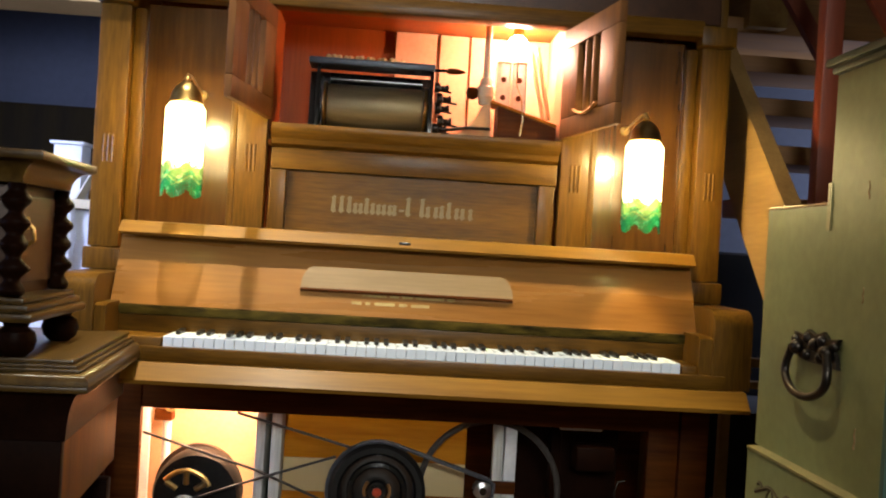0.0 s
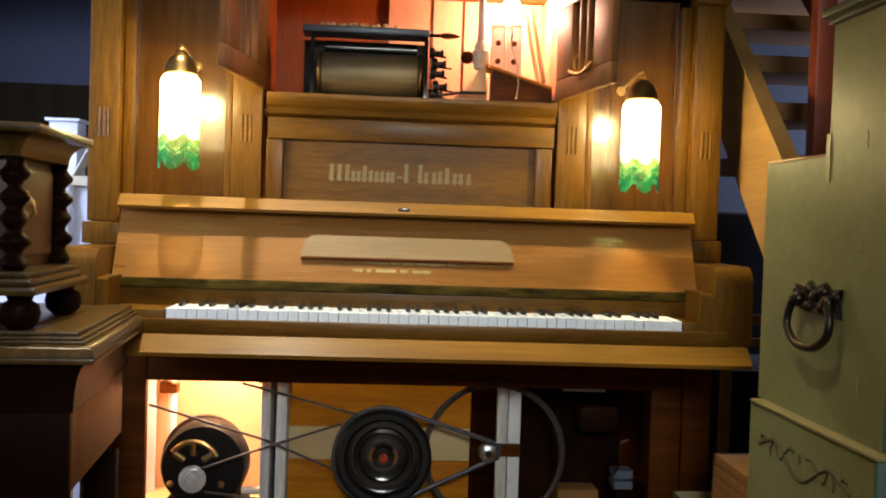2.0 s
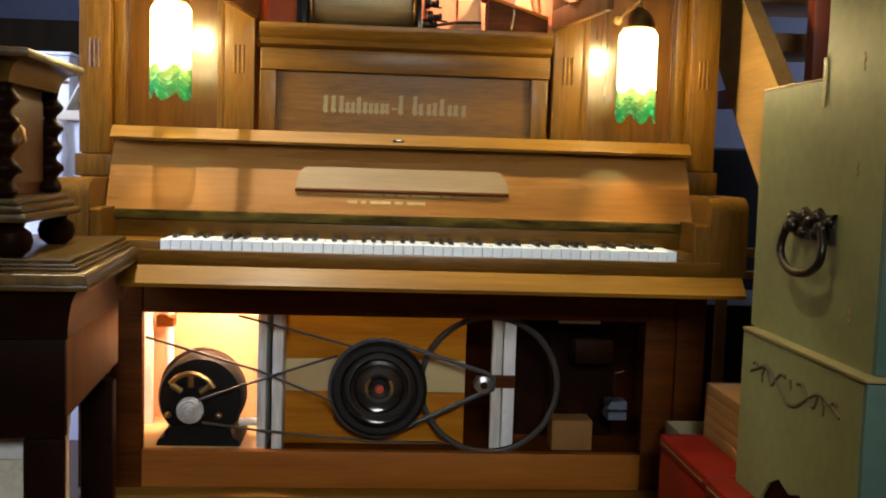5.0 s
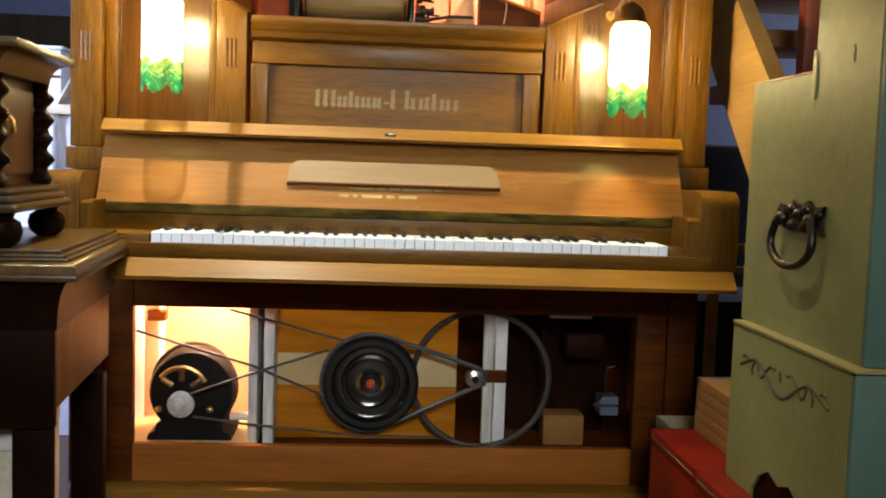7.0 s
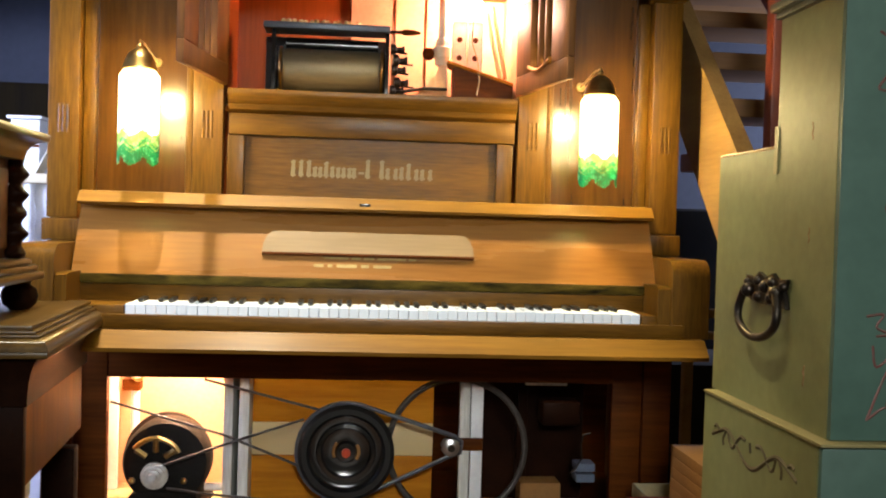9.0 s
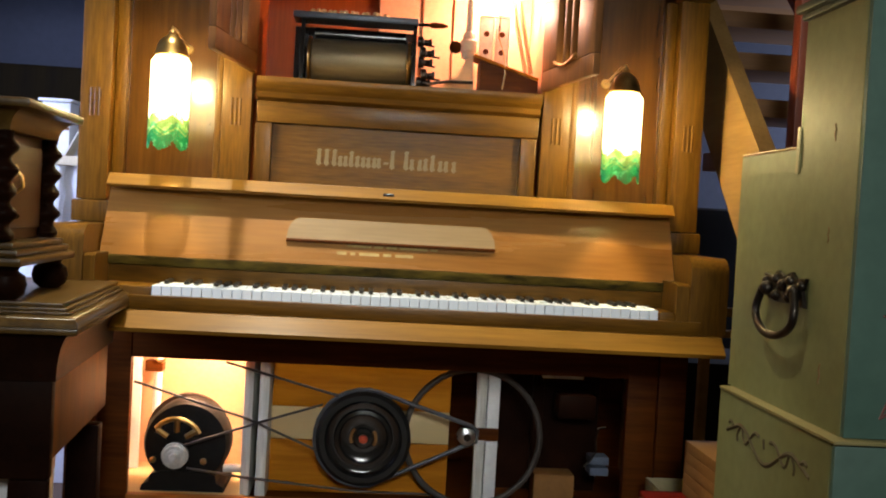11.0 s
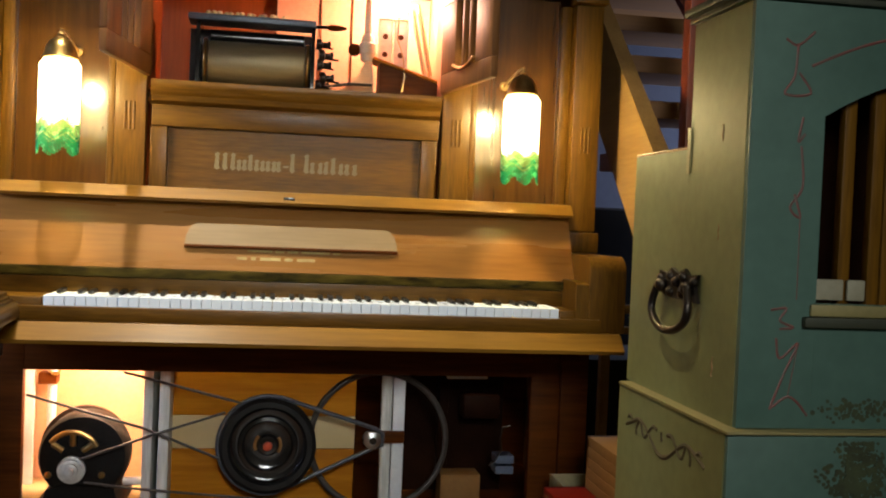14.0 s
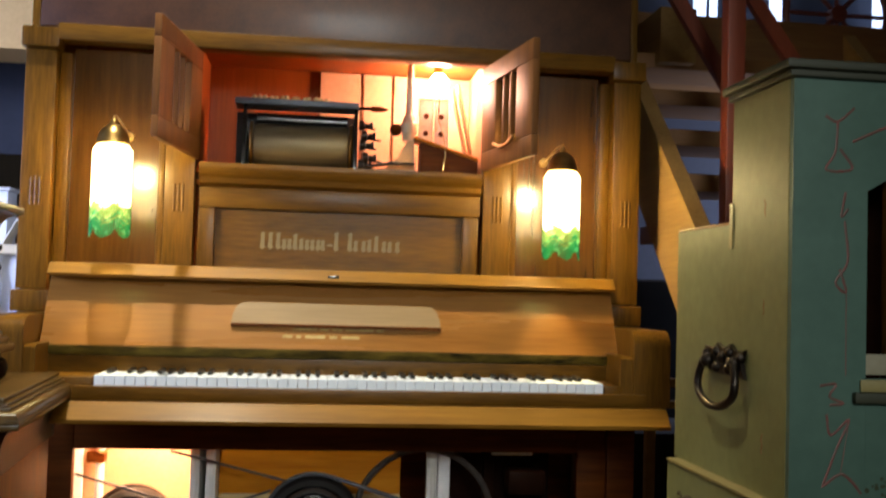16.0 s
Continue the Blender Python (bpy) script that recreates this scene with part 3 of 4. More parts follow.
part("bulb_glass", ball(B(), (0.231, 0.45, 1.549), 0.029, 16, 1.15), BULBGLOW, bulb, "lit frosted bulb")


# ---- fringed lamps on the side panels ----
def fringed_lamp(x, y, z, bulb_glow):
    """A hanging lamp: bracket, dome, bead cylinder and a zigzag bead fringe."""
    lamp = thing("fringed_wall_lamp", (x, y, z), "glowing bead-shade lamp with green zigzag bead fringe", "lamp", "lamps on the piano")
    part("bracket", tube(B(), [(x, 0.307, z + 0.055), (x, y + 0.05, z + 0.075), (x, y, z + 0.074), (x, y, z + 0.064)], 0.0028), BRASS, lamp)
    part("wall_rose", lathe(B(), (x, 0.304, z + 0.055), [(0.011, -0.004), (0.013, 0), (0.012, 0.003)], "y", 18), BRASS, lamp)
    part("dome", lathe(B(), (x, y, z), [(0.038, 0.004), (0.041, 0.007), (0.038, 0.012), (0.034, 0.03), (0.026, 0.044), (0.014, 0.053), (0.007, 0.057), (0.009, 0.062), (0.004, 0.068)], "z", 28), BRASS, lamp, "small brass dome cap")
    part("lamp_bulb", ball(B(), (x, y, z - 0.027), 0.016, 16, 1.25), bulb_glow, lamp, "lit clear bulb")
    part("bulb_socket", cyl(B(), (x, y, z - 0.002), "z", 0.010, 0.011, 12), BRASS, lamp)
    strands = B()
    for i in range(64):
        a = 2 * math.pi * i / 64
        zig = abs(((i / 64 * 5 + 0.25) % 1) * 2 - 1)
        px, py = x + 0.045 * math.cos(a), y + 0.045 * math.sin(a)
        qx, qy = x + 0.036 * math.cos(a), y + 0.036 * math.sin(a)
        tube(strands, [(qx, qy, z + 0.003), (px, py, z - 0.010), (px, py, z - 0.08), (px, py, z - 0.131 - 0.02 * zig)], 0.0014, 5)
    tagged(part("bead_shade", strands, LAMPGLOW, lamp, "lit strands of pale beads"), kind="stuff")
    lime, green = B(), B()
    n = 50
    for i in range(n):
        a = 2 * math.pi * i / n
        zig = abs(((i / n * 5 + 0.25) % 1) * 2 - 1)
        top, end = -0.131 - 0.02 * zig, -0.196 - 0.028 * zig
        rows = int((top - end) / 0.0052)
        for k in range(rows + 1):
            f = k / rows
            band = lime if f < 0.40 or 0.52 < f < 0.6 else green
            bmesh.ops.create_icosphere(band, subdivisions=1, radius=0.0027, matrix=Matrix.Translation((x + 0.046 * math.cos(a), y + 0.046 * math.sin(a), z + top - k * 0.0052)))
    tagged(part("bead_fringe", lime, LIME, lamp, "lime glass bead fringe"), kind="stuff")
    tagged(part("bead_fringe", green, EMERALD, lamp, "emerald glass bead fringe"), kind="stuff")
    return lamp


fringed_lamp(-0.598, 0.09, 1.279, LAMPBULB)
fringed_lamp(0.512, 0.09, 1.263, STRONGBULB)

# ---- works in the lower opening ----
boxpart("inner_wall", (CX - 0.75, -0.405, 0.62, 0.64, 0.15, 0.65), PEACH, piano, 0)
boxpart("works_side", (CX - 0.75, CX - 0.735, 0.292, 0.6195, 0.15, 0.65), CREAM, piano, 0)
boxpart("works_ledge", (CX - 0.734, -0.40, 0.30, 0.6195, 0.1505, 0.162), CREAM_BOARD, piano, 0)
for x0, x1 in ((-0.412, -0.388), (-0.372, -0.345)):
    boxpart("divider_post", (x0, x1, 0.32, 0.60, 0.1505, 0.60), WHITE_WORN, piano, 0.002)
for z0, z1, m in ((0.152, 0.298, BOARD), (0.299, 0.388, CREAM_BOARD), (0.389, 0.62, BOARD)):
    boxpart("works_board", (-0.344, 0.15, 0.40, 0.42, z0, z1), m, piano, 0.002)
for x0, x1, m in ((0.219, 0.247, WHITE_WORN), (0.250, 0.283, WHITEPAINT)):
    boxpart("white_upright", (x0, x1, 0.36, 0.385, 0.1505, 0.60), m, piano, 0.002)
boxpart("cross_wedge", (0.40, 0.515, 0.36, 0.38, 0.505, 0.515), WHITE_WORN, piano, 0.002)
boxpart("wood_block", (0.392, 0.505, 0.36, 0.44, 0.1505, 0.235), CARD, piano, 0.004)
# shade deep in the works is put into these near-black parts
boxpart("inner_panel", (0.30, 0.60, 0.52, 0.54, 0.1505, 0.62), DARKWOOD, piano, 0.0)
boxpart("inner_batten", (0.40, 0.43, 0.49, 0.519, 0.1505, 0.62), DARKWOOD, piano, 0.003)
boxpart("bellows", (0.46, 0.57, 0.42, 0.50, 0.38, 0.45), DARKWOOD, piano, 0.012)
part("wire_hook", tube(B(), [(0.585, 0.36, 0.375), (0.565, 0.36, 0.37), (0.558, 0.36, 0.34), (0.562, 0.36, 0.305), (0.545, 0.36, 0.275), (0.53, 0.36, 0.262)], 0.0028), IRON, piano)
for z0 in (0.232, 0.262):
    boxpart("blue_paper", (0.553, 0.605, 0.38, 0.44, z0, z0 + 0.022), DIMPAPER, piano, 0.002)
bl = thing("case_bulb", (-0.52, 0.44, 0.64), "glowing bulb hidden above the motor", "lamp")
part("bulb_holder", cyl(B(), (-0.52, 0.44, 0.635), "z", 0.014, 0.03, 14), BRASS, bl)
part("bulb_glass", ball(B(), (-0.52, 0.44, 0.59), 0.03, 16, 1.1), LOWBULB, bl, "lit frosted bulb")

motor = thing("electric_motor", (-0.585, 0.40, 0.162), "black electric motor with brass spokes and steel pulley", "motor")
part("motor_body", lathe(B(), (-0.562, 0.42, 0.288), [(0.086, -0.09), (0.107, -0.086), (0.114, -0.07), (0.114, 0.0), (0.107, 0.02)], "y", 36), MATTBLACK, motor)
part("motor_shell", lathe(B(), (-0.572, 0.44, 0.292), [(0.104, -0.02), (0.115, -0.014), (0.115, 0.004), (0.10, 0.008)], "y", 36), SHELL, motor)
part("motor_foot", prism(B(), [(-0.675, 0.162), (-0.455, 0.162), (-0.458, 0.176), (-0.475, 0.186), (-0.48, 0.206), (-0.51, 0.216), (-0.62, 0.216), (-0.65, 0.206), (-0.655, 0.186), (-0.672, 0.176)], "y", 0.325, 0.50), MATTBLACK, motor)
for a in (90, 35, 145):
    ca, sa = math.cos(radians(a)), math.sin(radians(a))
    part("brass_spoke", tube(B(), [(-0.585 + 0.03 * ca, 0.325, 0.292 + 0.03 * sa), (-0.585 + 0.062 * ca, 0.322, 0.292 + 0.062 * sa)], 0.008), BRASS, motor)
part("brush_arc", tube(B(), [(-0.585 + 0.066 * math.cos(radians(a)), 0.322, 0.292 + 0.066 * math.sin(radians(a))) for a in range(25, 160, 15)], 0.007), BRASS, motor)
part("motor_pulley", lathe(B(), (-0.585, 0.292, 0.262), [(0.012, 0.03), (0.033, 0.03), (0.035, 0.024), (0.035, 0.014), (0.029, 0.012), (0.028, 0.006), (0.020, 0.004), (0.019, -0.002), (0.012, -0.004), (0.01, -0.01), (0.005, -0.011)], "y", 28), PULLEY, motor, "bright stepped alloy pulley")
for xx in (-0.645, -0.512):
    part("terminal", ball(B(), (xx, 0.325, 0.245), 0.009, 10), BRASS, motor)
# white upright stands in for the bulb-lit case side, placed for the camera's view
boxpart("lit_case_strip", (-0.766, -0.732, 0.54, 0.56, 0.1625, 0.645), WHITEPAINT, piano, 0.003)
part("white_pipe", cyl(B(), (-0.688, 0.56, 0.42), "z", 0.012, 0.34, 14), WHITEPAINT, piano)
part("pipe_bracket", box(B(), -0.722, -0.672, 0.535, 0.58, 0.445, 0.478, 0.004), OAK_DARK, piano)
part("pipe_eye", tube(B(), [(-0.676 + 0.014 * math.cos(a * 0.7), 0.53, 0.488 + 0.014 * math.sin(a * 0.7)) for a in range(9)], 0.003, closed=True), BRASS, piano)
part("floor_pipe", cyl(B(), (-0.44, 0.42, 0.205), "x", 0.011, 0.06, 14), WHITEPAINT, piano)
part("bent_wire", tube(B(), [(-0.45, 0.60, 0.47), (-0.425, 0.60, 0.47), (-0.45, 0.60, 0.455), (-0.43, 0.60, 0.45), (-0.425, 0.60, 0.43)], 0.002, 6), IRON, piano)
part("wall_peg", box(B(), -0.43, -0.413, 0.55, 0.6, 0.45, 0.475, 0.003), OAK_DARK, piano)

wheel_c = (-0.088, 0.315, 0.328)
wheel = part("drive_wheel", lathe(B(), wheel_c, [(0.104, -0.022), (0.118, -0.022), (0.128, -0.012), (0.124, -0.004), (0.124, 0.004), (0.128, 0.012), (0.12, 0.022)], "y", 44, False), RUBBER, piano, "glossy black dished drive wheel with red hub")
part("dish", lathe(B(), wheel_c, [(0.105, -0.02), (0.101, -0.008), (0.092, -0.002), (0.080, -0.002), (0.076, -0.011), (0.067, -0.013), (0.062, -0.004), (0.045, 0.002), (0.03, 0.0), (0.024, -0.008), (0.012, -0.010)], "y", 44, False), BLACK, wheel)
part("hub_cap", lathe(B(), (-0.088, 0.299, 0.328), [(0.012, 0.004), (0.012, -0.004), (0.008, -0.008), (0.0001, -0.009)], "y", 18), HUBRED, wheel, "orange-red hub cap")
part("axle", cyl(B(), (-0.088, 0.36, 0.328), "y", 0.012, 0.075, 14), STEEL, wheel)
for a0 in (135, -35):
    part("dish_mark", tube(B(), [(wheel_c[0] + 0.034 * math.cos(radians(a0 + k * 14)), 0.3155, wheel_c[2] + 0.034 * math.sin(radians(a0 + k * 14))) for k in range(6)], 0.0045, 6), CARD, wheel)
idler = part("idler_pulley", lathe(B(), (0.192, 0.322, 0.342), [(0.008, -0.016), (0.016, -0.014), (0.024, -0.010), (0.018, -0.003), (0.018, 0.004), (0.026, 0.012)], "y", 24), STEEL, piano, "small bright steel idler pulley")
part("pulley_shaft", cyl(B(), (0.192, 0.34, 0.342), "y", 0.010, 0.08, 12), IRON, idler)
part("shaft_bracket", box(B(), 0.204, 0.283, 0.347, 0.3595, 0.326, 0.36, 0.004), OAK_DARK, idler)
part("flywheel_hoop", tube(B(), [(0.212 + 0.187 * math.cos(2 * math.pi * k / 48), 0.352, 0.334 + 0.187 * math.sin(2 * math.pi * k / 48)) for k in range(48)], 0.0085, closed=True), ROPE, piano, "large thin grey flywheel rim")

part("drive_cord", tube(B(), [(-0.698, 0.30, 0.458), (-0.40, 0.297, 0.372), (-0.21, 0.293, 0.295)], 0.0036), ROPE, piano)
part("drive_cord", tube(B(), [(-0.56, 0.292, 0.294), (-0.40, 0.291, 0.352), (-0.20, 0.295, 0.418)], 0.0036), ROPE, piano)
part("drive_cord", tube(B(), [(-0.46, 0.293, 0.52), (-0.30, 0.30, 0.478), (-0.16, 0.30, 0.442)], 0.0036), ROPE, piano)
part("drive_cord", tube(B(), [(-0.55, 0.292, 0.234), (-0.40, 0.297, 0.214), (-0.10, 0.30, 0.186), (0.10, 0.31, 0.182)], 0.0036), ROPE, piano)
belt = [(-0.088 + 0.131 * math.cos(radians(a)), 0.315, 0.328 + 0.131 * math.sin(radians(a))) for a in range(75, 290, 12)] + [(0.186, 0.322, 0.315), (0.219, 0.322, 0.327), (0.220, 0.322, 0.357), (0.202, 0.322, 0.371)]
part("round_belt", tube(B(), belt, 0.006, closed=True), BELT, piano)

# ---- dark chest with a small cabinet on it ----
chest = thing("dark_side_table", (-1.0, -0.2, 0), "dark walnut side table with heavy moulded top", "table")
chest_m = Matrix.Translation((-0.607, -0.56, 0)) @ Matrix.Rotation(radians(4), 4, "Z")


def cpart(name, bm, material, parent, label=""):
    bmesh.ops.transform(bm, matrix=chest_m, verts=bm.verts[:])
    return part(name, bm, material, parent, label)


# lit top and shaded front are put into two walnut colours
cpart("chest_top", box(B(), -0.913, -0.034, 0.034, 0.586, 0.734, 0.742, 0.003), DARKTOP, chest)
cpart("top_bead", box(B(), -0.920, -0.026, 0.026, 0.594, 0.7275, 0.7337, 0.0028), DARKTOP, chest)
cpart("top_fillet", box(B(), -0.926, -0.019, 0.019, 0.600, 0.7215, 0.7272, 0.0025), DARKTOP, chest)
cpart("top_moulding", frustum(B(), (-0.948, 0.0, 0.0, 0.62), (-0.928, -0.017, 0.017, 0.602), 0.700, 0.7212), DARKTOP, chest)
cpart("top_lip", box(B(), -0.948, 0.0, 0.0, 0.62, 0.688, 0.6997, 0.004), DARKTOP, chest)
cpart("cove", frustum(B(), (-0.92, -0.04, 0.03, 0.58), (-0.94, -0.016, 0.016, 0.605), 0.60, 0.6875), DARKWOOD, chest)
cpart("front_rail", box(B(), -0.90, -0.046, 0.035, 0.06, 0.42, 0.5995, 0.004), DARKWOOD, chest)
# orange light on the walnut side is put in as lighter oak colour
cpart("side_rail", box(B(), -0.066, -0.048, 0.0605, 0.57, 0.45, 0.5995, 0.004), OAK_DOOR, chest)
cpart("back_rail", box(B(), -0.90, -0.0665, 0.55, 0.57, 0.45, 0.5995, 0.004), WALNUT, chest)
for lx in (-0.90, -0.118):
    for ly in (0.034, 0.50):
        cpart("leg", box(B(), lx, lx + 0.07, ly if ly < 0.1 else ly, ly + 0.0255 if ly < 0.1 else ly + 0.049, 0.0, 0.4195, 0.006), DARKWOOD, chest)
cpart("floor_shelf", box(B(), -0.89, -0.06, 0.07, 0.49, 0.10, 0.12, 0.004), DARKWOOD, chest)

cab = thing("small_cabinet", (-0.95, -0.3, 0.742), "dark table cabinet with twisted columns and bun feet", "cabinet")
cm = Matrix.Translation((-0.722, -0.545, 0.742)) @ Matrix.Rotation(radians(2), 4, "Z")


def kpart(name, bm, material, parent=cab, label=""):
    bmesh.ops.transform(bm, matrix=cm, verts=bm.verts[:])
    return part(name, bm, material, parent, label)


for k, (o, z0, z1) in enumerate(((0.0, 0.062, 0.078), (0.01, 0.0785, 0.092), (0.02, 0.0925, 0.104))):
    kpart("base_moulding", box(B(), -0.5, 0.01 - o, o - 0.01, 0.36 - o, z0, z1, 0.006), DARKTOP)
body = kpart("cabinet_body", box(B(), -0.47, -0.052, 0.045, 0.31, 0.1045, 0.305, 0.003), WALNUT)
kpart("side_panel", box(B(), -0.0515, -0.044, 0.075, 0.285, 0.125, 0.285, 0.004), WALNUT)
kpart("top_cove", frustum(B(), (-0.475, -0.028, 0.022, 0.335), (-0.5, 0.006, -0.006, 0.358), 0.3055, 0.3445), DARKTOP)
kpart("top_slab", box(B(), -0.505, 0.015, -0.012, 0.365, 0.345, 0.362, 0.005), DARKTOP)
for yy in (0.035, 0.315):
    for xx in (-0.040, -0.44):
        tw = B()
        prof = []
        for i in range(41):
            prof.append((0.0195 + 0.006 * math.sin(i / 40 * 5 * 2 * math.pi) - 0.004 * (i in (0, 40)), 0.1048 + i * 0.005))
        lathe(tw, (xx, yy, 0), prof, "z", 16)
        for v in tw.verts:
            dx, dy = v.co.x - xx, v.co.y - yy
            a = math.atan2(dy, dx)
            f = 1 + 0.10 * math.sin(a * 2 + v.co.z * 90)
            v.co.x, v.co.y = xx + dx * f, yy + dy * f
        kpart("twisted_column", tw, DARKWOOD)
        kpart("bun_foot", lathe(B(), (xx + 0.012, yy, 0), [(0.018, 0), (0.032, 0.012), (0.036, 0.028), (0.032, 0.044), (0.02, 0.052), (0.024, 0.0615)], "z", 20), DARKWOOD)
hnd = kpart("brass_pull", tube(B(), [(-0.04, 0.11, 0.235), (-0.03, 0.11, 0.225), (-0.028, 0.11, 0.205), (-0.04, 0.11, 0.195)], 0.004), BRASS, body)
kpart("pull_rose", cyl(B(), (-0.042, 0.11, 0.235), "x", 0.012, 0.004, 14), BRASS, body)
kpart("side_knob", ball(B(), (-0.042, 0.125, 0.15), 0.006, 8), IRON, body)

# white things in the daylight behind the chest
wc = thing("white_dresser", (-1.15, 0.9, 0), "white painted carved dresser lit by daylight", "dresser")
boxpart("dresser_body", (-1.5, -1.0, 0.93, 1.3, 0.0, 1.03), WHITEPAINT, wc, 0.006)
boxpart("dresser_top", (-1.53, -0.97, 0.88, 1.32, 1.031, 1.062), CREAM, wc, 0.006)
for xx in (-1.02, -1.10, -1.18):
    part("carved_column", lathe(B(), (xx, 0.915, 0.78), [(0.012, 0), (0.02, 0.02), (0.012, 0.05), (0.016, 0.12), (0.022, 0.16), (0.012, 0.2), (0.018, 0.25)], "z", 14), WHITEPAINT, wc)
tent = thing("folded_card", (-1.03, 0.95, 1.062), "folded white card on the dresser", "card")
part("card_sheet", prism(B(), [(-1.085, 1.0625), (-1.04, 1.15), (-0.995, 1.0625), (-1.0, 1.0625), (-1.04, 1.14), (-1.08, 1.0625)], "y", 0.9, 0.98), PAPER, tent)
pk = thing("paper_box", (-1.12, 1.05, 1.062), "small white carton with a loose flap on the dresser", "box")
pm = boxpart("carton", (-1.19, -1.10, 1.0, 1.1, 1.0625, 1.24), WHITEPAINT, pk, 0.003)
boxpart("carton_flap", (-1.20, -1.09, 0.985, 1.11, 1.2405, 1.25), WHITEPAINT, pk, 0.002)
boxpart("carton_band", (-1.19, -1.10, 0.994, 0.9995, 1.15, 1.158), OAK_DARK, pk, 0)
wp = thing("white_carton", (-0.75, -0.40, 0.12), "white carton with pinkish side under the table", "carton")
boxpart("carton_top", (-1.0, -0.735, -0.46, -0.22, 0.36, 0.40), WHITEPAINT, wp, 0.003)
boxpart("carton_side", (-0.998, -0.737, -0.458, -0.222, 0.1205, 0.3595), PAPER, wp, 0.003)

# ---- stairs behind ----
stair = thing("staircase", (1.3, 1.0, 0), "open wooden staircase with pine string and red posts", "stairs")
SX = 0.845
part("stair_string", prism(B(), [(0.02, 0.0), (0.02, 0.80), (1.25, 1.962), (1.25, 2.268), (-0.04, 1.068), (-0.04, 0.0)], "x", SX, SX + 0.045), PINE, stair)
part("far_string", prism(B(), [(0.02, 0.0), (0.02, 0.80), (0.85, 1.584), (0.85, 1.89), (-0.04, 1.068), (-0.04, 0.0)], "x", SX + 0.85, SX + 0.895), PINE, stair)
for k in range(0, 5):
    boxpart("tread", (SX + 0.046, SX + 0.849, 0.35 + 0.17 * k, 0.60 + 0.17 * k, 1.118 + 0.165 * k, 1.172 + 0.165 * k), TREAD, stair, 0.006)
boxpart("newel_post", (1.01, 1.062, 0.23, 0.28, 1.0055, 2.6), REDWOOD, stair, 0.006)
for x0, z0, x1, z1 in ((0.885, 2.05, 1.302, 1.40), (1.12, 2.07, 1.385, 1.698)):
    d = Vector((x1 - x0, 0, z1 - z0)).normalized() * 0.022
    part("brace", prism(B(), [(x0 - d.z, z0 + d.x), (x1 - d.z, z1 + d.x), (x1 + d.z, z1 - d.x), (x0 + d.z, z0 - d.x)], "y", 0.56, 0.59), REDWOOD, stair)
boxpart("joist_end", (1.08, 1.215, 0.98, 1.279, 1.79, 1.99), PINE, stair, 0.008)
structure("trim_landing_floor", (0.9, 3.0, 1.3605, 2.16, 1.865, 1.905), TREAD, "brown boards of the upper landing floor")
structure("trim_landing", (0.9, 3.0, 1.28, 1.36, 1.82, 2.055), TREAD, "brown wooden fascia of the upper landing", 0.006)
for x0, x1 in ((1.645, 1.70), (1.725, 1.755), (2.025, 2.08), (2.555, 2.62)):
    tagged(boxpart("landing_window", (x0, x1, 2.10, 2.12, 2.0, 2.6), SKYGLOW, None, 0), "narrow bright blue-white daylight pane", "window", kind="structure")
wg = thing("wagon_wheel", (1.99, 1.43, 1.906), "dark red spoked wheel standing on the landing", "wheel")
part("wheel_rim", tube(B(), [(1.99 + 0.22 * math.cos(2 * math.pi * k / 32), 1.43, 2.14 + 0.22 * math.sin(2 * math.pi * k / 32)) for k in range(32)], 0.014, closed=True), REDWOOD, wg)
for k in range(8):
    a = math.pi * k / 4
    part("spoke", tube(B(), [(1.99 + 0.03 * math.cos(a), 1.43, 2.14 + 0.03 * math.sin(a)), (1.99 + 0.21 * math.cos(a), 1.43, 2.14 + 0.21 * math.sin(a))], 0.009), REDWOOD, wg)
part("hub", cyl(B(), (1.99, 1.43, 2.14), "y", 0.035, 0.05, 16), REDWOOD, wg)
rk = thing("wooden_rack", (1.0, 0.5, 0), "plain pine rack with two rails under the stairs", "rack")
for z0, z1 in ((0.69, 0.715), (0.628, 0.648), (0.20, 0.225)):
    boxpart("rail", (0.895, 1.235, 0.48, 0.52, z0, z1), PINE, rk, 0.003)
for xx in (0.90, 1.205):
    boxpart("leg", (xx, xx + 0.028, 0.5205, 0.55, 0.0, 0.715), PINE, rk, 0.003)
sofa = thing("covered_seat", (1.1, 1.3, 0), "dark navy cloth-covered seat in the shade", "seat")
boxpart("seat_cushion", (0.84, 1.7, 1.05, 1.499, 0.0, 0.48), NAVY, sofa, 0.04)
boxpart("seat_back", (0.82, 1.7, 1.5, 1.7, 0.0, 1.03), NAVY, sofa, 0.04)

# ---- painted green cabinet ----
gc = thing("painted_cabinet", (0.95, -0.6, 0), "sage and teal painted stepped cabinet with iron handle", "cabinet")
GX, GW = 0.645, 0.66


base_side = [(-0.345, 0.0), (-0.345, 0.612), (-0.843, 0.612), (-0.843, 0.0), (-0.75, 0.0), (-0.745, 0.2), (-0.72, 0.31), (-0.69, 0.345), (-0.645, 0.366), (-0.60, 0.352), (-0.555, 0.366), (-0.51, 0.345), (-0.48, 0.31), (-0.455, 0.2), (-0.45, 0.0)]
base = part("cabinet_base", prism(B(), base_side, "x", GX, GX + GW), GREEN, gc, smooth=False)
boxpart("front_board", (GX + 0.001, GX + GW - 0.001, -0.855, -0.8435, 0.001, 0.611), TEAL, base, 0.003, "teal painted front")
# dark board added inside the notch to stand for its shade
boxpart("notch_shade_board", (GX + 0.006, GX + 0.02, -0.751, -0.449, 0.0, 0.37), DARKWOOD, base, 0.0)
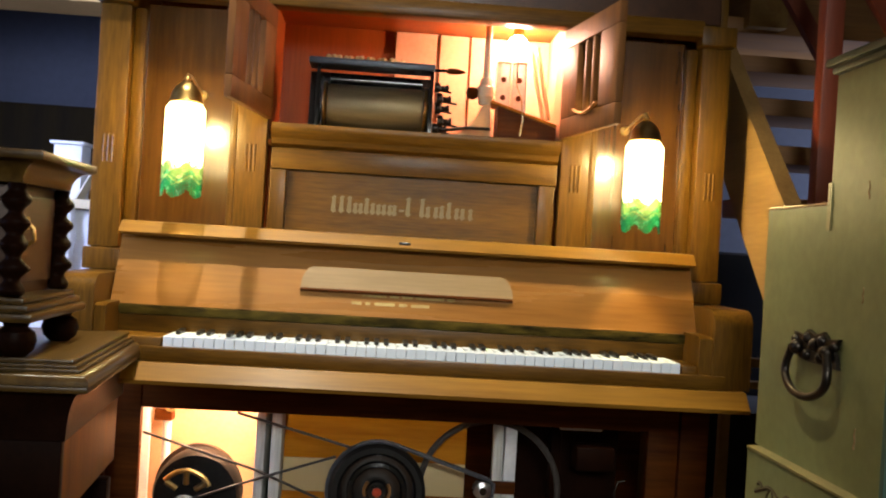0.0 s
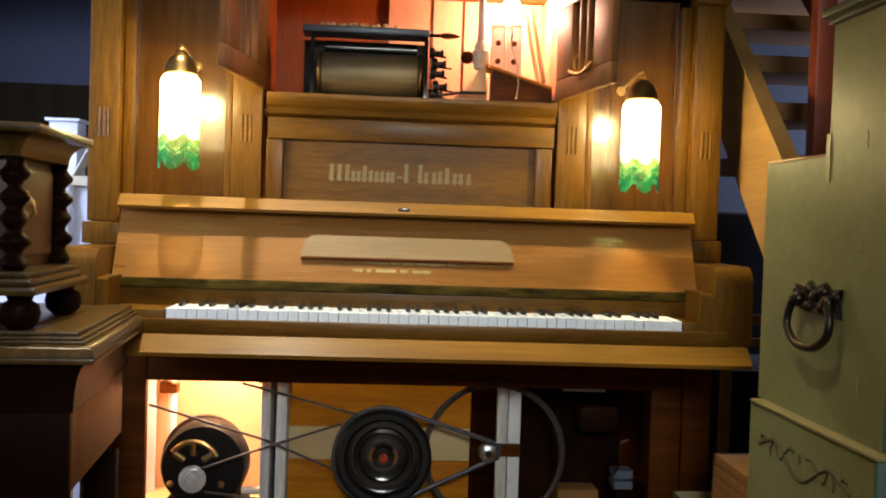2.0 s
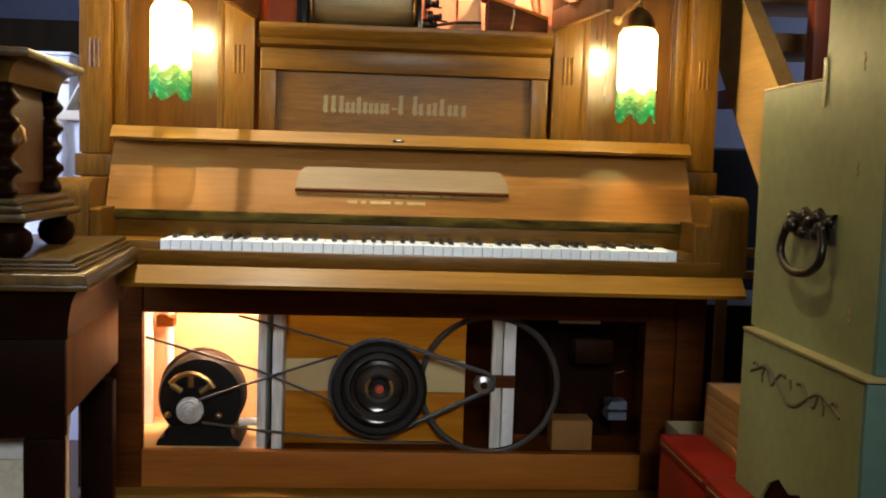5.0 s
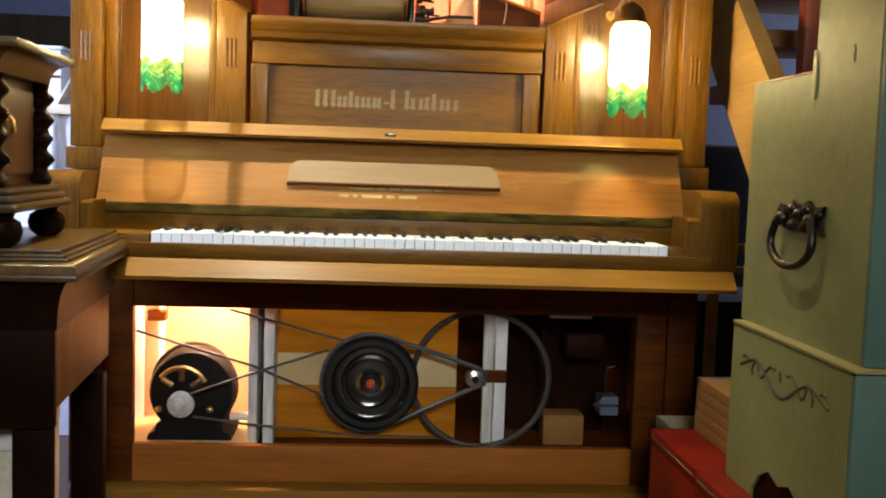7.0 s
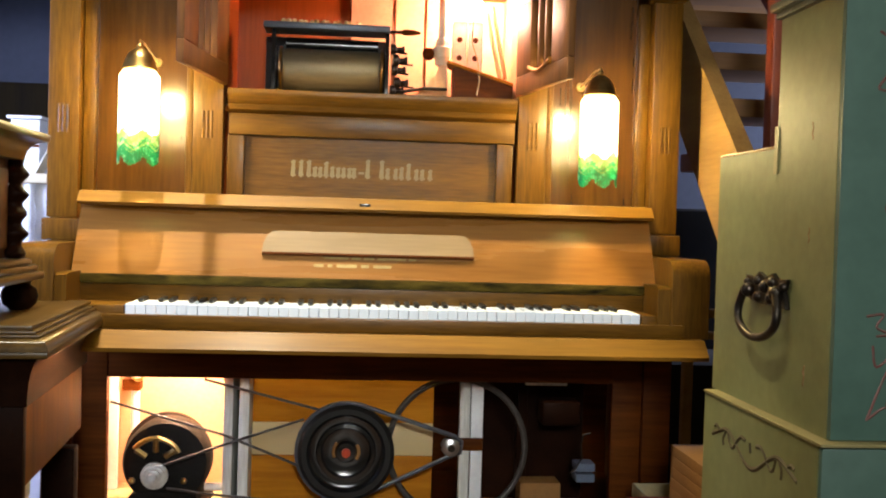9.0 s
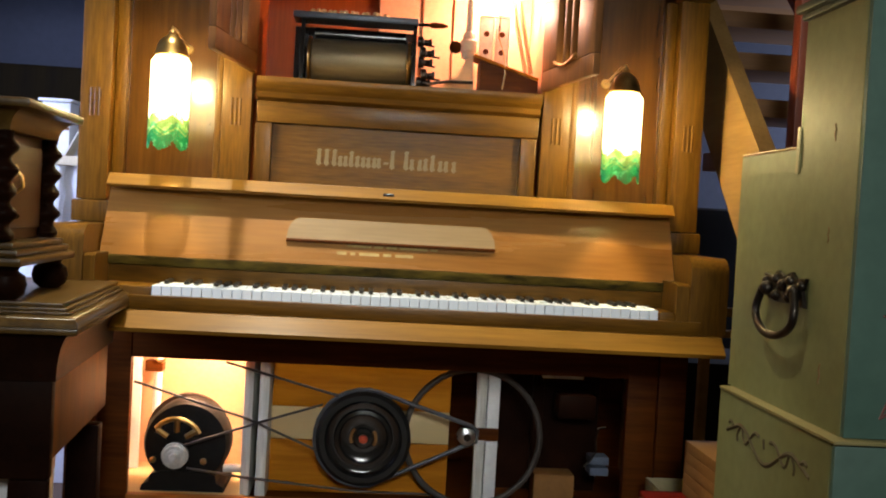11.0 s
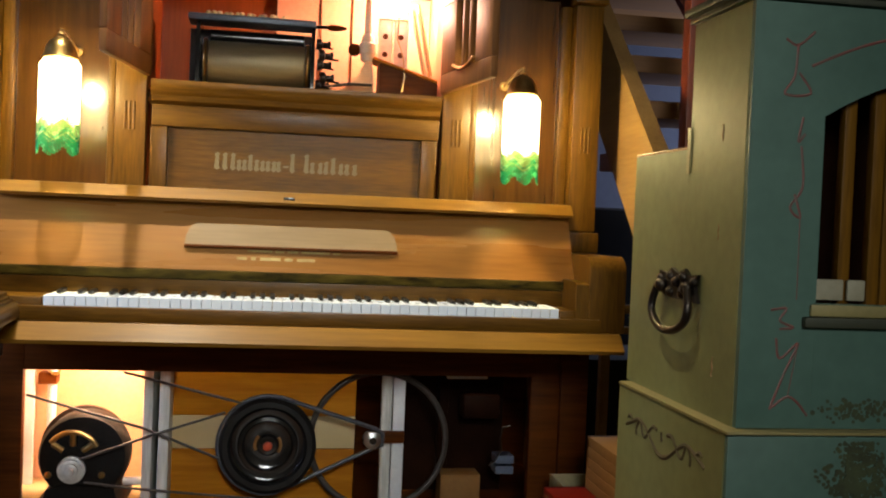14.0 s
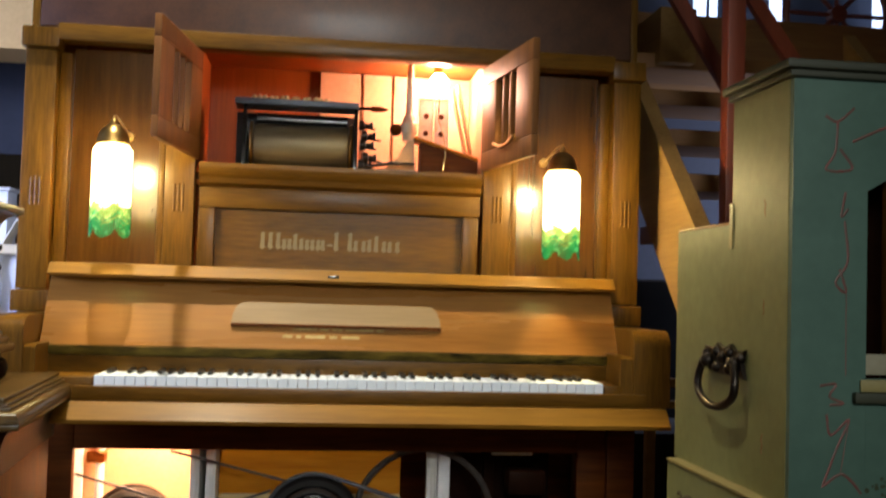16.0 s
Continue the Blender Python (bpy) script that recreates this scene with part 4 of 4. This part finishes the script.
boxpart("base_edge", (GX - 0.003, GX + GW + 0.003, -0.858, -0.342, 0.6125, 0.619), EDGE, gc, 0.005)
lowz = boxpart("cabinet_body", (GX + 0.022, GX + GW - 0.022, -0.6005, -0.325, 0.6195, 1.095), GREEN, gc, 0.0)
boxpart("step_top", (GX + 0.0215, GX + GW - 0.0215, -0.6, -0.3245, 1.0955, 1.101), TREAD, gc, 0.002)
# front tower with an arched window
tx0, tx1, ty0, ty1 = GX + 0.022, GX + GW - 0.022, -0.835, -0.601
tower = boxpart("tower_side", (tx0, tx0 + 0.02, ty0 + 0.012, ty1 + 0.0003, 0.6195, 1.325), GREEN, gc, 0.0)
boxpart("tower_side", (tx1 - 0.02, tx1, ty0 + 0.012, ty1, 0.6195, 1.325), GREEN, gc, 0.004)
# near-black back: the dark of the window's inside is in its colour
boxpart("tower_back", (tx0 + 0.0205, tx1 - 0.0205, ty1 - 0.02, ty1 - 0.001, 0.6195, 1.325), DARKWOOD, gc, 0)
boxpart("step_bracket", (GX + 0.0195, GX + 0.0215, -0.607, -0.593, 1.05, 1.135), EDGE, gc, 0.0)
wx0, wx1, wz0, wz1 = 0.80, 1.15, 0.83, 1.141
arch = [(wx0 + (wx1 - wx0) * i / 16, wz1 + 0.065 * math.sin(math.pi * i / 16)) for i in range(17)]
fy0, fy1 = ty0, ty0 + 0.0115
for a, b in ((tx0 + 0.001, wx0), (wx1, tx1 - 0.001)):
    boxpart("front_stile", (a, b, fy0, fy1, 0.6205, 1.324), TEAL, gc, 0.0, "teal painted upright")
boxpart("front_apron", (wx0 + 0.0002, wx1 - 0.0002, fy0, fy1, 0.6205, wz0), TEAL, gc, 0.0, "teal painted apron")
part("front_arch", prism(B(), arch + [(wx1, 1.324), (wx0, 1.324)], "y", fy0, fy1), TEAL, gc, "teal painted arch over the window", smooth=False)
boxpart("window_sill", (wx0 - 0.025, wx1 + 0.025, ty0 - 0.014, ty0 - 0.0005, 0.79, 0.808), DARKPAINT, gc, 0.004)
boxpart("window_sill_bead", (wx0 - 0.012, wx1 + 0.012, ty0 - 0.008, ty0 - 0.0005, 0.8085, 0.829), EDGE, gc, 0.004)
for xx in (0.855, 0.91, 0.935):
    boxpart("inner_post", (xx, xx + 0.022, ty0 + 0.03, ty0 + 0.05, 0.63, 1.30), OAK_U, gc, 0.003)
for x0, x1 in ((0.806, 0.86), (0.868, 0.90)):
    boxpart("pale_tile", (x0, x1, ty0 + 0.018, ty0 + 0.026, 0.835, 0.87), DIMTILE, gc, 0.002)
boxpart("cornice", (GX + 0.002, GX + GW - 0.002, -0.856, -0.588, 1.3375, 1.353), DARKPAINT, gc, 0.005)
boxpart("cornice_cove", (GX + 0.012, GX + GW - 0.012, -0.846, -0.595, 1.3255, 1.337), DARKPAINT, gc, 0.004)
# iron drop handle on the side
hy, hz, hx = -0.588, 0.842, GX + 0.022
plate = part("handle_plate", prism(B(), [(hy - 0.09, hz - 0.03), (hy - 0.075, hz + 0.0), (hy - 0.09, hz + 0.022), (hy - 0.05, hz + 0.018), (hy - 0.03, hz + 0.03), (hy, hz + 0.02), (hy + 0.03, hz + 0.03), (hy + 0.05, hz + 0.018), (hy + 0.09, hz + 0.022), (hy + 0.075, hz), (hy + 0.085, hz - 0.02), (hy + 0.03, hz - 0.028), (hy - 0.03, hz - 0.028)], "x", hx - 0.008, hx - 0.0005), IRON, gc, "scalloped iron handle plate")
for dy, dz, r in ((-0.06, -0.005, 0.014), (0.06, -0.005, 0.014), (0.0, 0.004, 0.012), (-0.03, 0.014, 0.010), (0.03, 0.014, 0.010), (-0.028, -0.016, 0.011), (0.028, -0.016, 0.011), (-0.078, 0.008, 0.009), (0.078, 0.008, 0.009)):
    part("handle_boss", ball(B(), (hx - (0.014 if r > 0.013 else 0.008), hy + dy, hz + dz), r, 10), IRON, plate)
part("drop_ring", tube(B(), smooth([(hx - 0.018, hy + 0.07, hz - 0.005), (hx - 0.022, hy + 0.085, hz - 0.04), (hx - 0.024, hy + 0.075, hz - 0.066), (hx - 0.026, hy + 0.03, hz - 0.085), (hx - 0.026, hy - 0.03, hz - 0.085), (hx - 0.024, hy - 0.075, hz - 0.066), (hx - 0.022, hy - 0.085, hz - 0.04), (hx - 0.018, hy - 0.07, hz - 0.005)], 4), 0.0078, 10), IRON, plate, "worn iron drop ring")


def scroll(x, pts, r, material, parent, name):
    part(name, tube(B(), smooth([(x, y, z) for y, z in pts], 3), r, 6), material, parent)


YC, ZC = -0.585, 0.525
for sgn in (1, -1):
    main = [(YC + sgn * 0.19 * t, ZC - 0.012 + 0.046 * math.sin(min(t / 0.62, 1) * math.pi / 2) ** 2 - 0.07 * max(t - 0.66, 0) ** 1.1) for t in [i / 20 for i in range(21)]]
    scroll(GX + 0.0066, main, 0.0092, SCROLLPAINT, base, "painted_scroll")
    for curl in (((0.024, 0.034), (0.045, 0.036), (0.062, 0.026), (0.082, 0.008), (0.098, 0.010), (0.108, 0.03)), ((0.118, 0.034), (0.132, 0.016), (0.130, 0.002)), ((0.155, 0.028), (0.168, 0.034), (0.18, 0.03))):
        scroll(GX + 0.0050, [(YC + sgn * a, ZC + b) for a, b in curl], 0.0074, SCROLLPAINT, base, "painted_scroll")
scroll(GX + 0.0050, [(YC, ZC + 0.016), (YC + 0.004, ZC + 0.034)], 0.0075, SCROLLPAINT, base, "painted_scroll")
rng = random.Random(4)
for z0, z1, r in ((0.69, 0.725, 0.0022), (0.93, 0.955, 0.0016), (1.10, 1.13, 0.0016)):
    scroll(GX + 0.0222, [(-0.738 + 0.0018 * math.sin(k * 1.9 + z0 * 9), z0 + (z1 - z0) * k / 6) for k in range(7)], r, FADEDRED, tower, "painted_ribbon")
# bow, tassels and ribbon painted in thin red strokes
strokes = (((0.724, 1.264), (0.746, 1.255), (0.775, 1.279)), ((0.746, 1.255), (0.742, 1.204), (0.726, 1.174), (0.772, 1.177), (0.75, 1.21)),
           ((0.761, 1.137), (0.754, 1.097), (0.766, 1.11)), ((0.760, 1.09), (0.766, 1.023), (0.745, 0.988), (0.764, 0.972), (0.752, 1.01)), ((0.764, 0.972), (0.765, 0.835)),
           ((0.72, 0.817), (0.748, 0.82), (0.737, 0.80), (0.762, 0.789), (0.737, 0.786)), ((0.732, 0.771), (0.74, 0.737), (0.772, 0.763), (0.75, 0.714), (0.726, 0.652)),
           ((0.772, 0.763), (0.757, 0.672)), ((0.728, 0.654), (0.756, 0.673), (0.775, 0.664), (0.794, 0.642)))
for pts in strokes:
    part("painted_bow", tube(B(), smooth([(a, ty0 + 0.0012, b) for a, b in pts]), 0.0026 if len(pts) > 2 else 0.0018, 6), MOTIF, gc)
part("painted_ribbon", tube(B(), [(0.772 + 0.2 * t, ty0 + 0.0016, 1.222 + 0.06 * math.sin(t * math.pi / 2)) for t in [i / 10 for i in range(11)]], 0.003, 6), MOTIF, gc)
for parent_ob, yf, zc, zh, xc, n in ((base, -0.855, 0.545, 0.05, 0.885, 520), (gc, ty0, 0.652, 0.016, 0.885, 110)):
    bush = B()
    for k in range(n):
        zz = zc + zh * max(-1.3, min(1.1, rng.gauss(0, 0.6)))
        xx = xc + (0.034 + 0.012 * math.sin(zz * 60)) * max(-1.8, min(1.8, rng.gauss(0, 0.75)))
        cyl(bush, (xx, yf + 0.0002 - 0.0000015 * k, zz), "y", rng.uniform(0.002, 0.0048), 0.0014, 6)
    tagged(part("painted_bush", bush, LEAFPAINT, parent_ob, "dark brushed painted bush", smooth=False), kind="stuff")

# ---- cartons between piano and cabinet ----
stack_z = 0.3002
for k in range(5):
    c1 = thing("flat_carton", (0.78, -0.16, stack_z), "flat brown carton in a stack on the red box", "carton", "stacked flat cartons")
    boxpart("carton_body", (0.688, 0.90, -0.322, -0.015, stack_z, stack_z + 0.0256), CARD, c1, 0.0008)
    stack_z += 0.026
c2 = thing("open_carton", (0.665, 0.085, 0), "small cream carton with an open rim", "carton")
for d in ((0.645, 0.75, 0.02, 0.024, 0, 0.292), (0.645, 0.75, 0.146, 0.15, 0, 0.292), (0.645, 0.649, 0.0245, 0.1455, 0, 0.292), (0.746, 0.75, 0.0245, 0.1455, 0, 0.292)):
    boxpart("carton_wall", d, PALECARD, c2, 0.001)
boxpart("carton_bottom", (0.6495, 0.7455, 0.0245, 0.1455, 0, 0.25), PALECARD, c2, 0)
c3 = thing("red_box", (0.75, -0.17, 0), "glossy red box with a gilt line on its lid", "box")
boxpart("red_body", (0.588, 0.947, -0.332, -0.003, 0.0, 0.268), REDBOX, c3, 0.003)
boxpart("red_lid", (0.585, 0.95, -0.335, 0.0, 0.2685, 0.2995), REDBOX, c3, 0.003)
part("gilt_line", box(B(), 0.5838, 0.5847, -0.32, -0.015, 0.282, 0.285), GILT, c3)
c4 = thing("red_box", (0.612, -0.54, 0), "narrow glossy red box with gilt line beside cabinet", "box")
boxpart("red_body", (0.586, 0.641, -0.747, -0.340, 0.0, 0.266), REDBOX, c4, 0.003)
boxpart("red_lid", (0.584, 0.643, -0.75, -0.337, 0.2665, 0.2985), REDBOX, c4, 0.003)
part("gilt_line", box(B(), 0.5828, 0.5837, -0.735, -0.352, 0.281, 0.284), GILT, c4)
